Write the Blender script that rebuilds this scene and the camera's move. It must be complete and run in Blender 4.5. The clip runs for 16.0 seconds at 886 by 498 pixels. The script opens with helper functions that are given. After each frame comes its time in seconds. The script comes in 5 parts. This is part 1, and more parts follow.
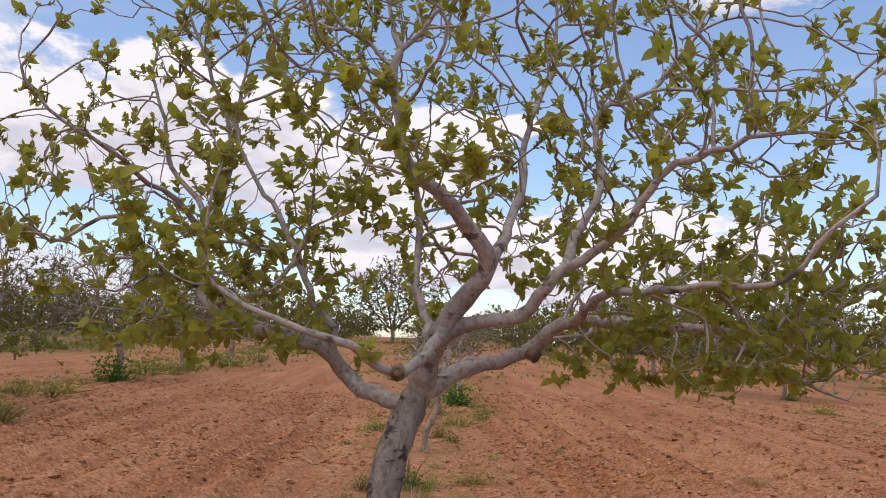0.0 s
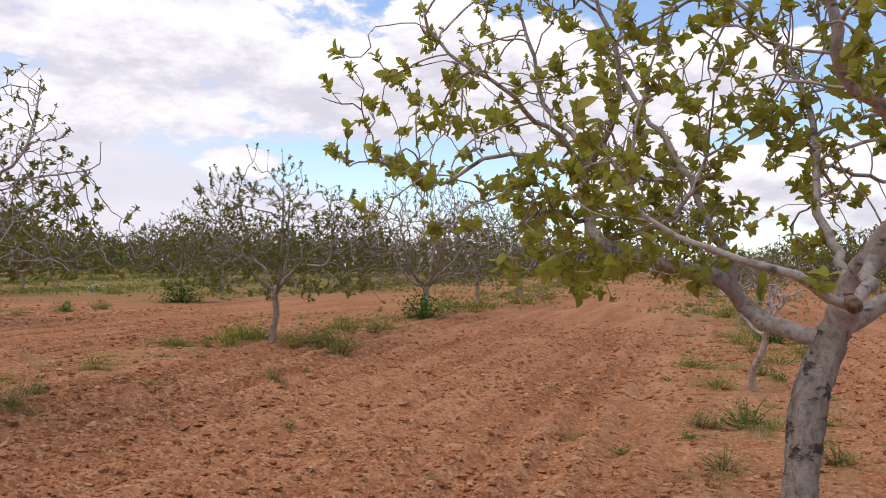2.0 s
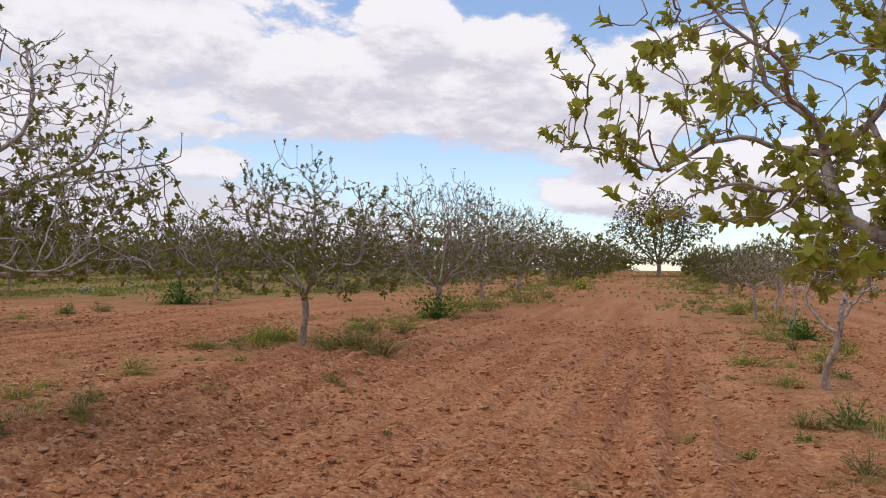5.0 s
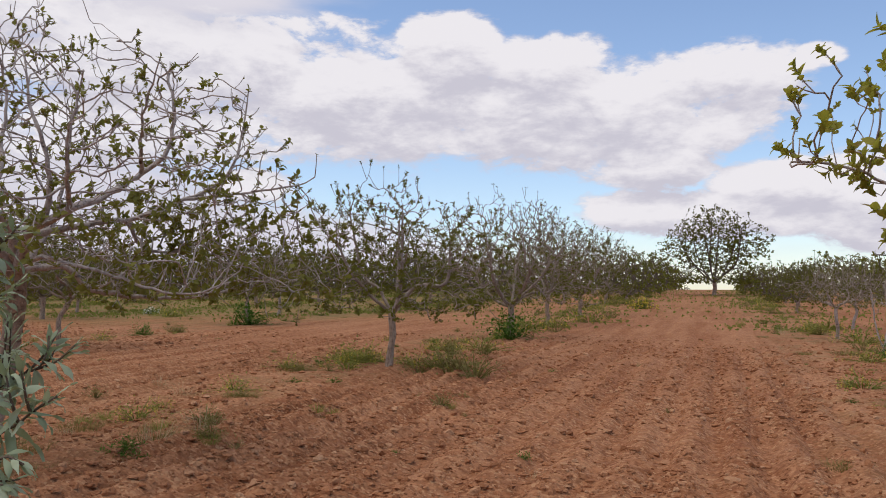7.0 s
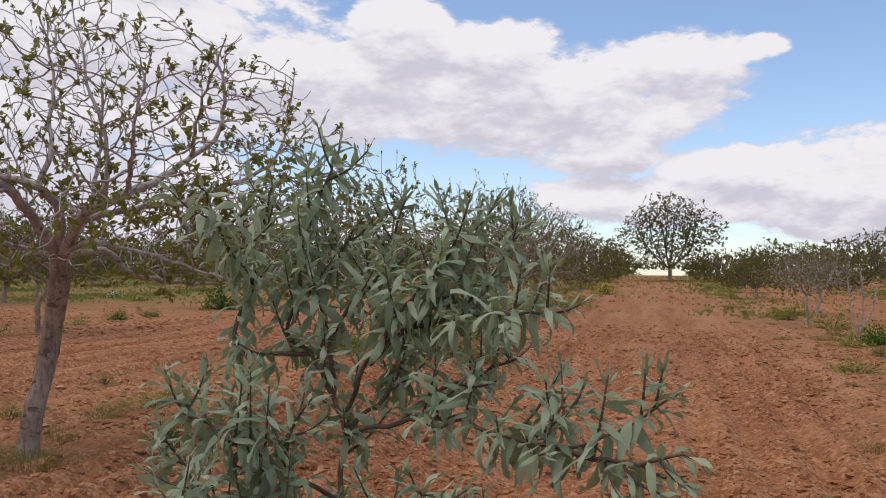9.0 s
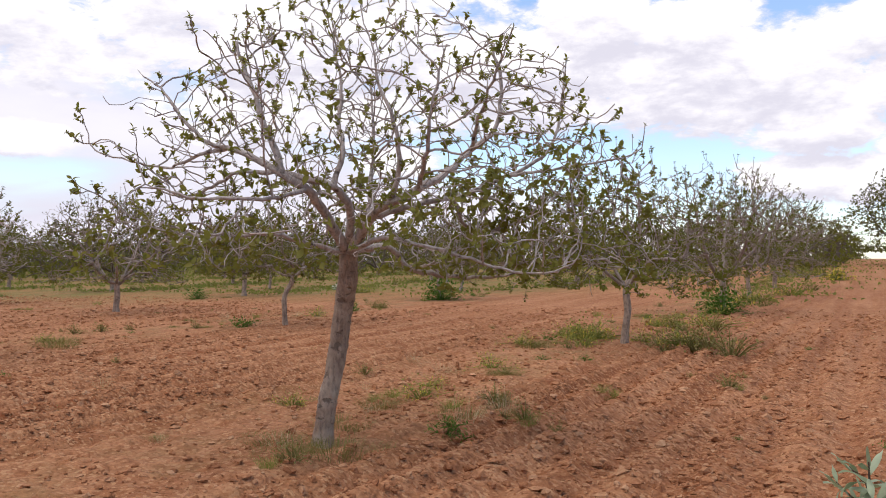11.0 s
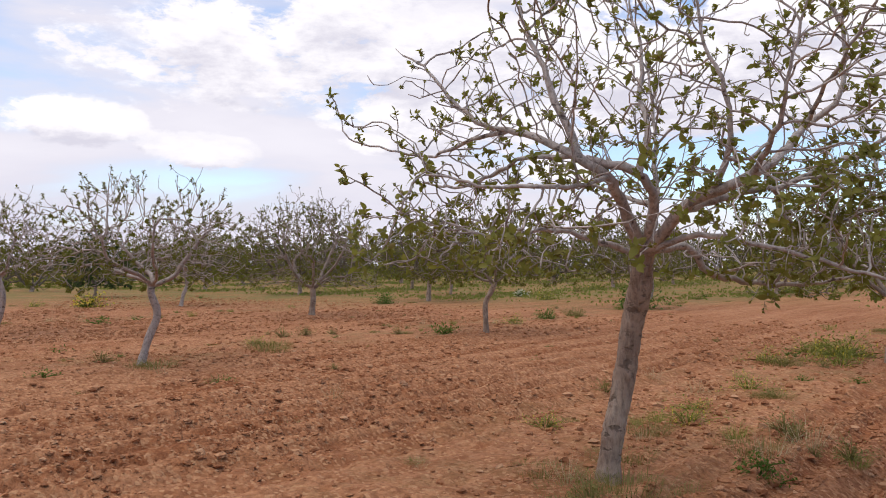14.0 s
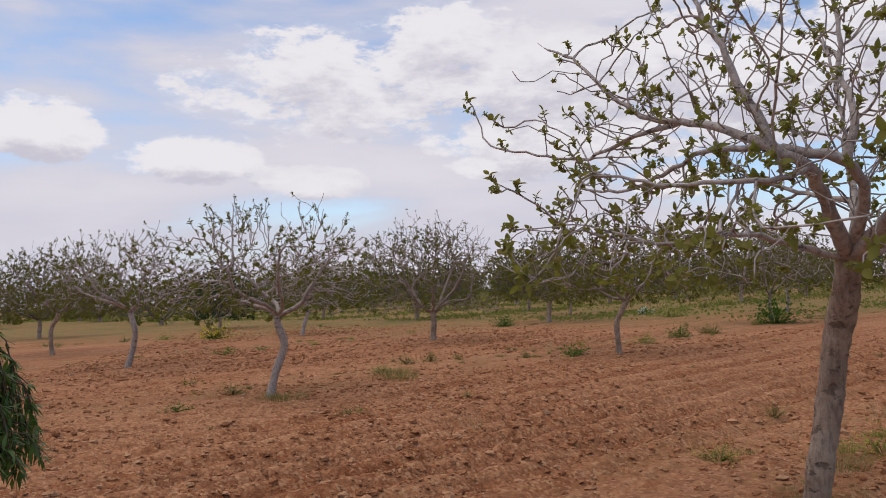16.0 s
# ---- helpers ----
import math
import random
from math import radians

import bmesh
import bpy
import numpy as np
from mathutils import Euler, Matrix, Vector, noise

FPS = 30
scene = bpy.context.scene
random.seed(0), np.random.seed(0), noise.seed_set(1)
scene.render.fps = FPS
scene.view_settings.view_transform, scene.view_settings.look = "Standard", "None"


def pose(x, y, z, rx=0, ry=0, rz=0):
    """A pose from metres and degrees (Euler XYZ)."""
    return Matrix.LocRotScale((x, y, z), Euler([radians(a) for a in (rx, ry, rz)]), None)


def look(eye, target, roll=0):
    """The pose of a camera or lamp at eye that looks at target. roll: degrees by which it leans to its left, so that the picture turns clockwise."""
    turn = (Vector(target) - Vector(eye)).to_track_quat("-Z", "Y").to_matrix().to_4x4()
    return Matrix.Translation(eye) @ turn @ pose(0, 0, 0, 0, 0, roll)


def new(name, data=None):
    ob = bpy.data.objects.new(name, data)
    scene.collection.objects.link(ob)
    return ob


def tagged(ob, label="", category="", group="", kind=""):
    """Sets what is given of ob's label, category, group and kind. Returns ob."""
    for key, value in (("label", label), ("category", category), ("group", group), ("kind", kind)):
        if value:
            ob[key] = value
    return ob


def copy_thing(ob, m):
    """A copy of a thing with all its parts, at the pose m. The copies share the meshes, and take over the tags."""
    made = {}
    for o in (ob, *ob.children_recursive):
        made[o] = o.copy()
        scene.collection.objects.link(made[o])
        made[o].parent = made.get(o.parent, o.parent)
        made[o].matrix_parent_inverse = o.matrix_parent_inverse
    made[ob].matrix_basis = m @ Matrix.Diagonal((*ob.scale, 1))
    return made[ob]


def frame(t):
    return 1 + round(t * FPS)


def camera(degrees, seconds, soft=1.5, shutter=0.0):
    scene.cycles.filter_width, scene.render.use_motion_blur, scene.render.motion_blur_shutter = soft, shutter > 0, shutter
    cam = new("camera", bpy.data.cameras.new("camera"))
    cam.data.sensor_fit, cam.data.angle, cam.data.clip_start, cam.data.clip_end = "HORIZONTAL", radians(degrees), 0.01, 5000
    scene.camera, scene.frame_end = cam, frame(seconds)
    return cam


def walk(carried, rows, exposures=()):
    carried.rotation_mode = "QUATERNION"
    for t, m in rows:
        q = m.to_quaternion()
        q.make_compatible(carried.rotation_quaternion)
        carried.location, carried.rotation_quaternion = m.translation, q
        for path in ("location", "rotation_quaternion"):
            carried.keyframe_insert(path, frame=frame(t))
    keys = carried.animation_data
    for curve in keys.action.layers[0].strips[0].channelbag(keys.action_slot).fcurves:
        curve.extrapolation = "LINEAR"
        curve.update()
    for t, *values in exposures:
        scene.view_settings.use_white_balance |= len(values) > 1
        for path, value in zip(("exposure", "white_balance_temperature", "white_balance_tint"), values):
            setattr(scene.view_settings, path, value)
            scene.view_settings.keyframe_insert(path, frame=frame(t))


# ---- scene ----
cam = camera(55.1, 16.0, soft=0.95)
METRES, EYE, TILT, LEAN, TURN = 6.579, 1.5, 0.0, 0.0, -1.2
ROWS = [
    (0.0, 0.0, 0.0, 0.0, -0.24, 6.68, -2.03),
    (0.5, -0.0198, -0.0016, -0.0007, 2.25, 5.66, -1.74),
    (1.0, -0.0492, -0.0036, -0.0021, 5.45, 3.84, -1.9),
    (1.5, -0.0656, -0.0091, -0.0037, 11.68, 2.55, -1.03),
    (2.0, -0.0834, 0.0009, -0.0049, 18.06, 2.0, -1.06),
    (2.5, -0.1128, 0.018, -0.0059, 19.35, 2.43, -0.49),
    (3.0, -0.1411, 0.0203, -0.0062, 20.24, 1.48, -0.93),
    (5.5, -0.3045, -0.006, -0.0102, 15.66, 2.06, -0.61),
    (6.0, -0.3349, -0.018, -0.0058, 18.08, 2.23, 0.7),
    (6.5, -0.3673, -0.0112, -0.0088, 19.39, 2.65, 0.71),
    (7.0, -0.3972, -0.0132, -0.0095, 19.01, 3.3, -0.44),
    (7.5, -0.4284, -0.035, -0.0083, 15.29, 3.37, -0.28),
    (8.0, -0.4571, -0.0515, -0.0061, 15.01, 2.59, 0.11),
    (8.5, -0.4921, -0.0507, -0.0098, 14.5, 2.5, -0.38),
    (9.0, -0.5215, -0.0543, -0.008, 15.65, 2.29, -0.66),
    (9.5, -0.5554, -0.0602, -0.0082, 17.59, 2.3, -0.49),
    (10.0, -0.58, -0.0656, -0.0069, 22.32, 1.89, 0.39),
    (12.5, -0.739, -0.0312, -0.0028, 33.04, 1.67, -1.38),
    (13.0, -0.7771, -0.015, -0.006, 35.29, 1.78, -1.14),
    (13.5, -0.8068, -0.0086, -0.0047, 39.04, 1.9, -0.66),
    (14.0, -0.8454, -0.0081, -0.0074, 39.71, 1.93, -0.34),
    (14.5, -0.8705, -0.0064, -0.0047, 40.52, 3.16, 1.34),
    (15.0, -0.8951, 0.0104, -0.0059, 42.95, 3.48, 1.82),
    (15.5, -0.9228, 0.0304, -0.006, 45.23, 3.97, 2.48),
    (16.0, -0.9485, 0.036, -0.0089, 47.17, 3.52, 1.66),
]
walk(cam, [(t, pose(0, 0, EYE, TILT, LEAN, TURN) @ pose(METRES * x, METRES * y, METRES * z, 90 + pitch, roll, yaw)) for t, x, y, z, yaw, pitch, roll in ROWS],
     [(t, e, 6550, 14) for t, e in ((0, 0.0), (1.5, 0.12), (3, 0.1), (5.5, -0.12), (7, -0.2), (9, -0.15), (10, 0.05), (12.5, 0.3), (14, 0.12), (16, -0.22))])

# ---- sky, sun, exposure ----
SUN_AZ, SUN_EL = -138.0, 70.0          # degrees clockwise from +y, and above the horizon


class Nodes:
    """A small writer of node trees."""

    def __init__(self, tree):
        self.tree = tree
        tree.nodes.clear()

    def put(self, kind, **settings):
        n = self.tree.nodes.new(kind)
        for k, v in settings.items():
            setattr(n, k, v)
        return n

    def join(self, source, sink):
        self.tree.links.new(source, sink)

    def feed(self, sink, v):
        if isinstance(v, bpy.types.NodeSocket):
            self.join(v, sink)
        else:
            sink.default_value = v

    def math(self, op, a, b=0.0, c=0.0, clamp=False):
        n = self.put("ShaderNodeMath", operation=op, use_clamp=clamp)
        for i, v in enumerate((a, b, c)):
            self.feed(n.inputs[i], v)
        return n.outputs[0]

    def vmath(self, op, a, b=(0, 0, 0)):
        n = self.put("ShaderNodeVectorMath", operation=op)
        self.feed(n.inputs[0], a)
        self.feed(n.inputs[1], b)
        return n.outputs[0]

    def scaled(self, a, s):
        n = self.put("ShaderNodeVectorMath", operation="MULTIPLY")
        self.feed(n.inputs[0], a)
        n.inputs[1].default_value = s
        return n.outputs[0]

    def noise(self, vec, scale, detail=4.0, rough=0.55, warp=0.0):
        n = self.put("ShaderNodeTexNoise")
        if vec is not None:
            self.join(vec, n.inputs["Vector"])
        n.inputs["Scale"].default_value, n.inputs["Detail"].default_value = scale, detail
        n.inputs["Roughness"].default_value, n.inputs["Distortion"].default_value = rough, warp
        return n.outputs[0]

    def span(self, v, a, b, c=0.0, d=1.0, smooth=False):
        n = self.put("ShaderNodeMapRange", clamp=True, interpolation_type="SMOOTHSTEP" if smooth else "LINEAR")
        self.feed(n.inputs[0], v)
        for i, x in enumerate((a, b, c, d)):
            n.inputs[1 + i].default_value = x
        return n.outputs[0]

    def mix(self, f, a, b):
        n = self.put("ShaderNodeMix", data_type="RGBA")
        self.feed(n.inputs[0], f)
        for i, v in ((6, a), (7, b)):
            self.feed(n.inputs[i], (*v, 1.0) if isinstance(v, tuple) else v)
        return n.outputs[2]


world = bpy.data.worlds.new("sky")
scene.world = world
world.use_nodes = True
N = Nodes(world.node_tree)
sky = N.put("ShaderNodeTexSky", sky_type="NISHITA", sun_disc=False, sun_elevation=radians(SUN_EL), sun_rotation=radians(SUN_AZ), altitude=200.0, air_density=1.0, dust_density=0.6, ozone_density=2.0)
sky_light = N.put("ShaderNodeBackground")
N.join(sky.outputs[0], sky_light.inputs[0])
sky_light.inputs[1].default_value = 0.19
way = N.put("ShaderNodeTexCoord").outputs["Generated"]
sep = N.put("ShaderNodeSeparateXYZ")
N.join(way, sep.inputs[0])
az = N.math("MULTIPLY", N.math("ARCTAN2", sep.outputs[0], sep.outputs[1]), 180 / math.pi)
el = N.math("MULTIPLY", N.math("ARCSINE", sep.outputs[2]), 180 / math.pi)
# cumulus heads: azimuth, elevation, half width, half height, weight
HEADS = [
    (-17.3, 16.1, 3.7, 2.8, 1.6), (-11.2, 15.3, 4.8, 2.0, 1.3), (-21.9, 12.9, 11.5, 3.6, 1.1), (-9.0, 12.2, 11.5, 3.4, 1.1), (-3.7, 9.2, 3.9, 2.1, 1.3), (-4.8, 5.8, 3.8, 1.3, 1.2),
    (4.2, 7.5, 4.6, 1.4, 1.3), (1.6, 14.3, 4.7, 1.6, 0.8), (6.3, 15.0, 1.6, 0.8, 0.9), (8.3, 4.9, 3.4, 1.0, 1.1), (-0.9, 11.5, 4.6, 1.8, 0.9), (2.0, 5.5, 9.0, 1.5, 0.9), (-26.2, 17.8, 2.6, 0.7, 0.4),
]
HEADS += [
    (-71.0, 11.1, 3.3, 2.0, 1.5), (-62.3, 9.6, 4.0, 1.4, 1.4), (-54.8, 8.2, 3.4, 1.2, 1.2), (-45.5, 17.4, 4.5, 2.1, 0.7), (-43.2, 9.0, 2.4, 0.8, 0.9),
    (-30.6, 7.3, 2.8, 1.0, 1.0), (-35.5, 14.8, 11.1, 3.1, 0.9), (-38.0, 10.5, 8.0, 2.2, 0.7), (14.0, 6.0, 10.0, 3.4, 1.2), (-52.0, 14.5, 9.0, 3.0, 0.6), (22.0, 24.0, 5.0, 2.0, 0.6),
]


def cloud_field(up):
    """How much cloud there is, at this height above the horizon plus the given degrees."""
    e = N.math("ADD", el, up)
    at = N.put("ShaderNodeCombineXYZ")
    N.join(N.math("MULTIPLY", az, 0.1), at.inputs[0])
    N.join(N.math("MULTIPLY", e, 0.22), at.inputs[1])
    puff = N.math("ADD", N.math("MULTIPLY", N.math("SUBTRACT", N.noise(at.outputs[0], 2.1, 10.0, 0.6, 0.3), 0.5), 3.2), N.math("MULTIPLY", N.math("SUBTRACT", N.noise(at.outputs[0], 6.5, 8.0, 0.62, 0.2), 0.5), 1.5))
    sheet = N.math("MULTIPLY", N.math("SUBTRACT", N.noise(N.scaled(at.outputs[0], (0.55, 1.0, 1.0)), 0.85, 7.0, 0.5, 0.2), 0.5), 3.0)
    heads = None
    for a0, e0, ra, re, weight in HEADS:
        da = N.math("DIVIDE", N.math("SUBTRACT", az, a0), ra)
        de = N.math("DIVIDE", N.math("SUBTRACT", e, e0), re)
        d2 = N.math("ADD", N.math("MULTIPLY", da, da), N.math("MULTIPLY", de, de))
        h = N.math("MULTIPLY", N.math("SUBTRACT", 1.0, d2), weight)
        heads = h if heads is None else N.math("SMOOTH_MAX", heads, h, 0.25)
    heads = N.math("ADD", N.math("ADD", N.math("MAXIMUM", heads, -1.4), 0.2), puff)
    cover = N.math("ADD", sheet, N.span(az, -34.0, -16.0, 0.12, -0.75))
    cover = N.math("ADD", cover, N.span(e, 0.0, 8.0, 0.7, 0.0))
    cover = N.math("ADD", cover, N.span(e, 26.0, 45.0, 0.0, 1.0))
    return N.math("MAXIMUM", heads, cover), heads, sheet


dense, heads, sheet = cloud_field(0.0)
above = cloud_field(1.6)[0]
veil = N.span(dense, -0.4, 0.4, 0.0, 1.0, True)
lit = N.math("SUBTRACT", N.math("MULTIPLY", dense, 0.5), N.math("MULTIPLY", above, 0.85))
head_col = N.mix(N.span(lit, -1.0, 0.3, 0.0, 1.0, True), (0.665, 0.665, 0.75), (0.945, 0.945, 0.975))
sheet_col = N.mix(N.span(sheet, -0.6, 0.7, 0.0, 1.0, True), (0.65, 0.653, 0.755), (0.825, 0.825, 0.89))
cloud_col = N.mix(N.span(heads, -0.25, 0.35, 0.0, 1.0, True), sheet_col, head_col)
cloud = N.put("ShaderNodeBackground")
N.join(cloud_col, cloud.inputs[0])
cloud.inputs[1].default_value = 1.0
mixed = N.put("ShaderNodeMixShader")
N.join(veil, mixed.inputs[0])
N.join(sky_light.outputs[0], mixed.inputs[1])
N.join(cloud.outputs[0], mixed.inputs[2])
N.join(mixed.outputs[0], N.put("ShaderNodeOutputWorld").inputs[0])

sun = new("sun", bpy.data.lights.new("sun", "SUN"))
sun.data.energy, sun.data.angle, sun.data.color = 1.6, radians(60), (1.0, 0.93, 0.83)
sun.matrix_world = look((0, 0, 30), (-30 * math.sin(radians(SUN_AZ)), -30 * math.cos(radians(SUN_AZ)), 30 - 30 * math.tan(radians(SUN_EL))))


# ---- materials ----
def material(name):
    m = bpy.data.materials.new(name)
    m.use_nodes = True
    n = Nodes(m.node_tree)
    s = n.put("ShaderNodeBsdfPrincipled")
    n.join(s.outputs[0], n.put("ShaderNodeOutputMaterial").inputs[0])
    return m, n, s


def bump(n, s, height, strength, distance):
    b = n.put("ShaderNodeBump")
    b.inputs["Strength"].default_value, b.inputs["Distance"].default_value = strength, distance
    n.join(height, b.inputs["Height"])
    n.join(b.outputs[0], s.inputs["Normal"])


def crumbs(n, at, scale):
    v = n.put("ShaderNodeTexVoronoi")
    warp = n.put("ShaderNodeTexNoise")
    n.join(at, warp.inputs["Vector"])
    warp.inputs["Scale"].default_value, warp.inputs["Detail"].default_value = scale * 0.8, 3.0
    n.join(n.vmath("ADD", at, n.scaled(warp.outputs[1], (0.4 / scale, 0.4 / scale, 0.4 / scale))), v.inputs["Vector"])
    v.inputs["Scale"].default_value = scale
    return v.outputs["Distance"], v.outputs["Color"]


def soil_material():
    m, n, s = material("red_soil")
    at = n.put("ShaderNodeNewGeometry").outputs["Position"]
    broad = n.noise(at, 0.35, 4.0, 0.6)
    streak = n.noise(n.scaled(at, (2.2, 0.13, 1.0)), 1.0, 5.0, 0.6)
    grit = n.noise(at, 28.0, 5.0, 0.7)
    lumps = n.noise(at, 7.0, 6.0, 0.68)
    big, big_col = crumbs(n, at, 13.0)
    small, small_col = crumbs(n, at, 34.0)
    col = n.mix(n.span(n.math("ADD", n.math("MULTIPLY", broad, 0.25), n.math("MULTIPLY", streak, 0.75)), 0.40, 0.59), (0.285, 0.102, 0.040), (0.47, 0.222, 0.108))
    col = n.mix(n.span(lumps, 0.4, 0.7, 0.0, 0.55), col, (0.504, 0.263, 0.133))
    clump = n.noise(at, 2.4, 5.0, 0.7)
    col = n.mix(n.span(clump, 0.3, 0.5, 0.6, 0.0), col, (0.227, 0.076, 0.026))
    col = n.mix(n.span(grit, 0.3, 0.52, 0.55, 0.0), col, (0.126, 0.042, 0.017))
    # gaps between the large crumbs darkened: crevice shade put into the colour
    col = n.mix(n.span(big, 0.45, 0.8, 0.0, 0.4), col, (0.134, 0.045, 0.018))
    # single crumbs are paler or redder than their neighbours
    tone = n.put("ShaderNodeSeparateColor")
    n.join(small_col, tone.inputs[0])
    col = n.mix(n.span(tone.outputs[0], 0.72, 0.95, 0.0, 0.6), col, (0.554, 0.319, 0.169))
    col = n.mix(n.span(tone.outputs[1], 0.7, 0.95, 0.0, 0.5), col, (0.202, 0.067, 0.028))
    # a thin film of seedlings and dead stalks along the tree rows
    p = n.put("ShaderNodeSeparateXYZ")
    n.join(at, p.inputs[0])
    row = n.math("PINGPONG", n.math("ADD", p.outputs[0], 0.1), 4.575)
    edge = n.math("ADD", row, n.math("MULTIPLY", n.noise(at, 0.8, 3.0), 1.2))
    col = n.mix(n.span(edge, 1.7, 2.3, 0.1, 0.0), col, (0.470, 0.239, 0.126))
    film = n.math("MULTIPLY", n.span(row, 0.3, 2.0, 1.0, 0.0), n.span(n.noise(at, 1.1, 6.0, 0.7), 0.46, 0.66))
    film = n.math("MULTIPLY", film, n.span(p.outputs[1], 6.0, 40.0, 0.35, 0.85))
    col = n.mix(film, col, (0.143, 0.134, 0.050))
    # rank grass has taken the far rows away from the ploughed lane
    away = n.math("ADD", p.outputs[1], n.math("MULTIPLY", p.outputs[0], -0.75))
    away = n.math("ADD", away, n.math("MULTIPLY", n.noise(at, 0.25, 4.0, 0.6), 16.0))
    far = n.math("MULTIPLY", n.span(away, 46.0, 60.0), n.span(p.outputs[0], -20.0, -12.0, 1.0, 0.15))
    far = n.math("MULTIPLY", far, n.span(n.noise(at, 0.9, 5.0, 0.7), 0.35, 0.6, 0.25, 1.0))
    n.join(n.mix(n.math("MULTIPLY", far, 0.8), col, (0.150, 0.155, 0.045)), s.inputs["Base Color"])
    s.inputs["Roughness"].default_value = 0.95
    s.inputs["Specular IOR Level"].default_value = 0.12
    h = n.math("ADD", n.math("MULTIPLY", lumps, 1.2), n.math("MULTIPLY", n.math("SUBTRACT", 1.0, big), 0.3))
    h = n.math("ADD", h, n.math("MULTIPLY", n.math("SUBTRACT", 1.0, small), 0.2))
    bump(n, s, n.math("ADD", h, n.math("MULTIPLY", grit, 0.35)), 1.0, 0.03)
    return m


def clod_material():
    m, n, s = material("soil_clod")
    g = n.put("ShaderNodeNewGeometry")
    at, rnd = g.outputs["Position"], g.outputs["Random Per Island"]
    col = n.mix(n.span(n.noise(at, 40.0, 4.0, 0.6), 0.3, 0.7), (0.30, 0.118, 0.05), (0.45, 0.222, 0.112))
    col = n.mix(n.span(rnd, 0.72, 0.98, 0.0, 0.8), col, (0.54, 0.315, 0.175))
    n.join(n.mix(n.span(rnd, 0.0, 0.35, 0.6, 0.0), col, (0.168, 0.060, 0.025)), s.inputs["Base Color"])
    s.inputs["Roughness"].default_value = 0.95
    s.inputs["Specular IOR Level"].default_value = 0.12
    bump(n, s, n.noise(at, 60.0, 4.0, 0.7), 0.8, 0.015)
    return m


def bark_material(name, light, mid, dark, scars, relief_depth=0.014, grain=(30.0, 30.0, 22.0), scar_from=0.60):
    m, n, s = material(name)
    at = n.put("ShaderNodeTexCoord").outputs["Object"]
    blotch = n.noise(at, 5.0, 5.0, 0.6)
    fibre = n.noise(n.scaled(at, grain), 1.0, 5.0, 0.65)
    col = n.mix(n.span(blotch, 0.35, 0.65), mid, light)
    col = n.mix(n.span(fibre, 0.32, 0.54, 0.6, 0.0), col, dark)
    knots = n.math("MULTIPLY", n.span(n.noise(n.scaled(at, (10.0, 10.0, 15.0)), 1.0, 3.0, 0.6), scar_from, scar_from + 0.08), scars)
    col = n.mix(knots, col, dark)
    n.join(col, s.inputs["Base Color"])
    s.inputs["Roughness"].default_value = 0.85
    s.inputs["Specular IOR Level"].default_value = 0.25
    bump(n, s, n.math("SUBTRACT", n.math("ADD", fibre, n.math("MULTIPLY", blotch, 0.6)), n.math("MULTIPLY", knots, 0.5)), 0.9, relief_depth)
    return m


def leaf_material(name, a, b, c, through_light, rough=0.5, gloss=0.35):
    m, n, s = material(name)
    g = n.put("ShaderNodeNewGeometry")
    o = n.put("ShaderNodeObjectInfo").outputs["Random"]
    rnd = n.math("FRACT", n.math("ADD", g.outputs["Random Per Island"], n.math("MULTIPLY", o, 3.7)))
    col = n.mix(rnd, a, b)
    col = n.mix(n.span(n.math("FRACT", n.math("MULTIPLY", rnd, 7.3)), 0.7, 1.0, 0.0, 0.8), col, c)
    vein = n.noise(n.put("ShaderNodeTexCoord").outputs["Object"], 40.0, 3.0, 0.6)
    col = n.mix(n.span(vein, 0.3, 0.7, 0.0, 0.3), col, c)
    n.join(col, s.inputs["Base Color"])
    s.inputs["Roughness"].default_value = rough
    s.inputs["Specular IOR Level"].default_value = gloss
    t = n.put("ShaderNodeBsdfTranslucent")
    n.join(n.mix(0.5, col, (a[0] * 1.5, a[1] * 1.5, a[2])), t.inputs[0])
    mx = n.put("ShaderNodeMixShader")
    mx.inputs[0].default_value = through_light
    n.join(s.outputs[0], mx.inputs[1])
    n.join(t.outputs[0], mx.inputs[2])
    out = [x for x in n.tree.nodes if x.bl_idname == "ShaderNodeOutputMaterial"][0]
    n.join(mx.outputs[0], out.inputs[0])
    return m


SOIL, CLOD = soil_material(), clod_material()
BARK = bark_material("pistachio_bark", (0.50, 0.44, 0.39), (0.33, 0.28, 0.245), (0.09, 0.07, 0.06), 0.85)
GREY = bark_material("grey_branch_bark", (0.34, 0.275, 0.225), (0.23, 0.18, 0.14), (0.09, 0.07, 0.06), 0.6)
TWIG = bark_material("twig_bark", (0.17, 0.14, 0.10), (0.115, 0.092, 0.065), (0.06, 0.045, 0.035), 0.5)
BARK_OLD = bark_material("rough_trunk_bark", (0.47, 0.365, 0.275), (0.31, 0.215, 0.155), (0.075, 0.05, 0.036), 0.6, 0.045, (30.0, 30.0, 9.0), 0.585)
SCARRED = bark_material("scarred_grey_bark", (0.42, 0.36, 0.30), (0.26, 0.215, 0.175), (0.06, 0.045, 0.036), 0.9, 0.04, (26.0, 26.0, 16.0), 0.54)
PALE_BARK = bark_material("pale_bark", (0.46, 0.385, 0.335), (0.32, 0.26, 0.22), (0.09, 0.07, 0.06), 0.8)
CUT = bark_material("cut_wood", (0.25, 0.16, 0.10), (0.16, 0.10, 0.07), (0.05, 0.035, 0.03), 0.6)
LEAF = leaf_material("young_pistachio_leaf", (0.25, 0.268, 0.04), (0.40, 0.40, 0.066), (0.30, 0.195, 0.06), 0.5, 0.6, 0.22)
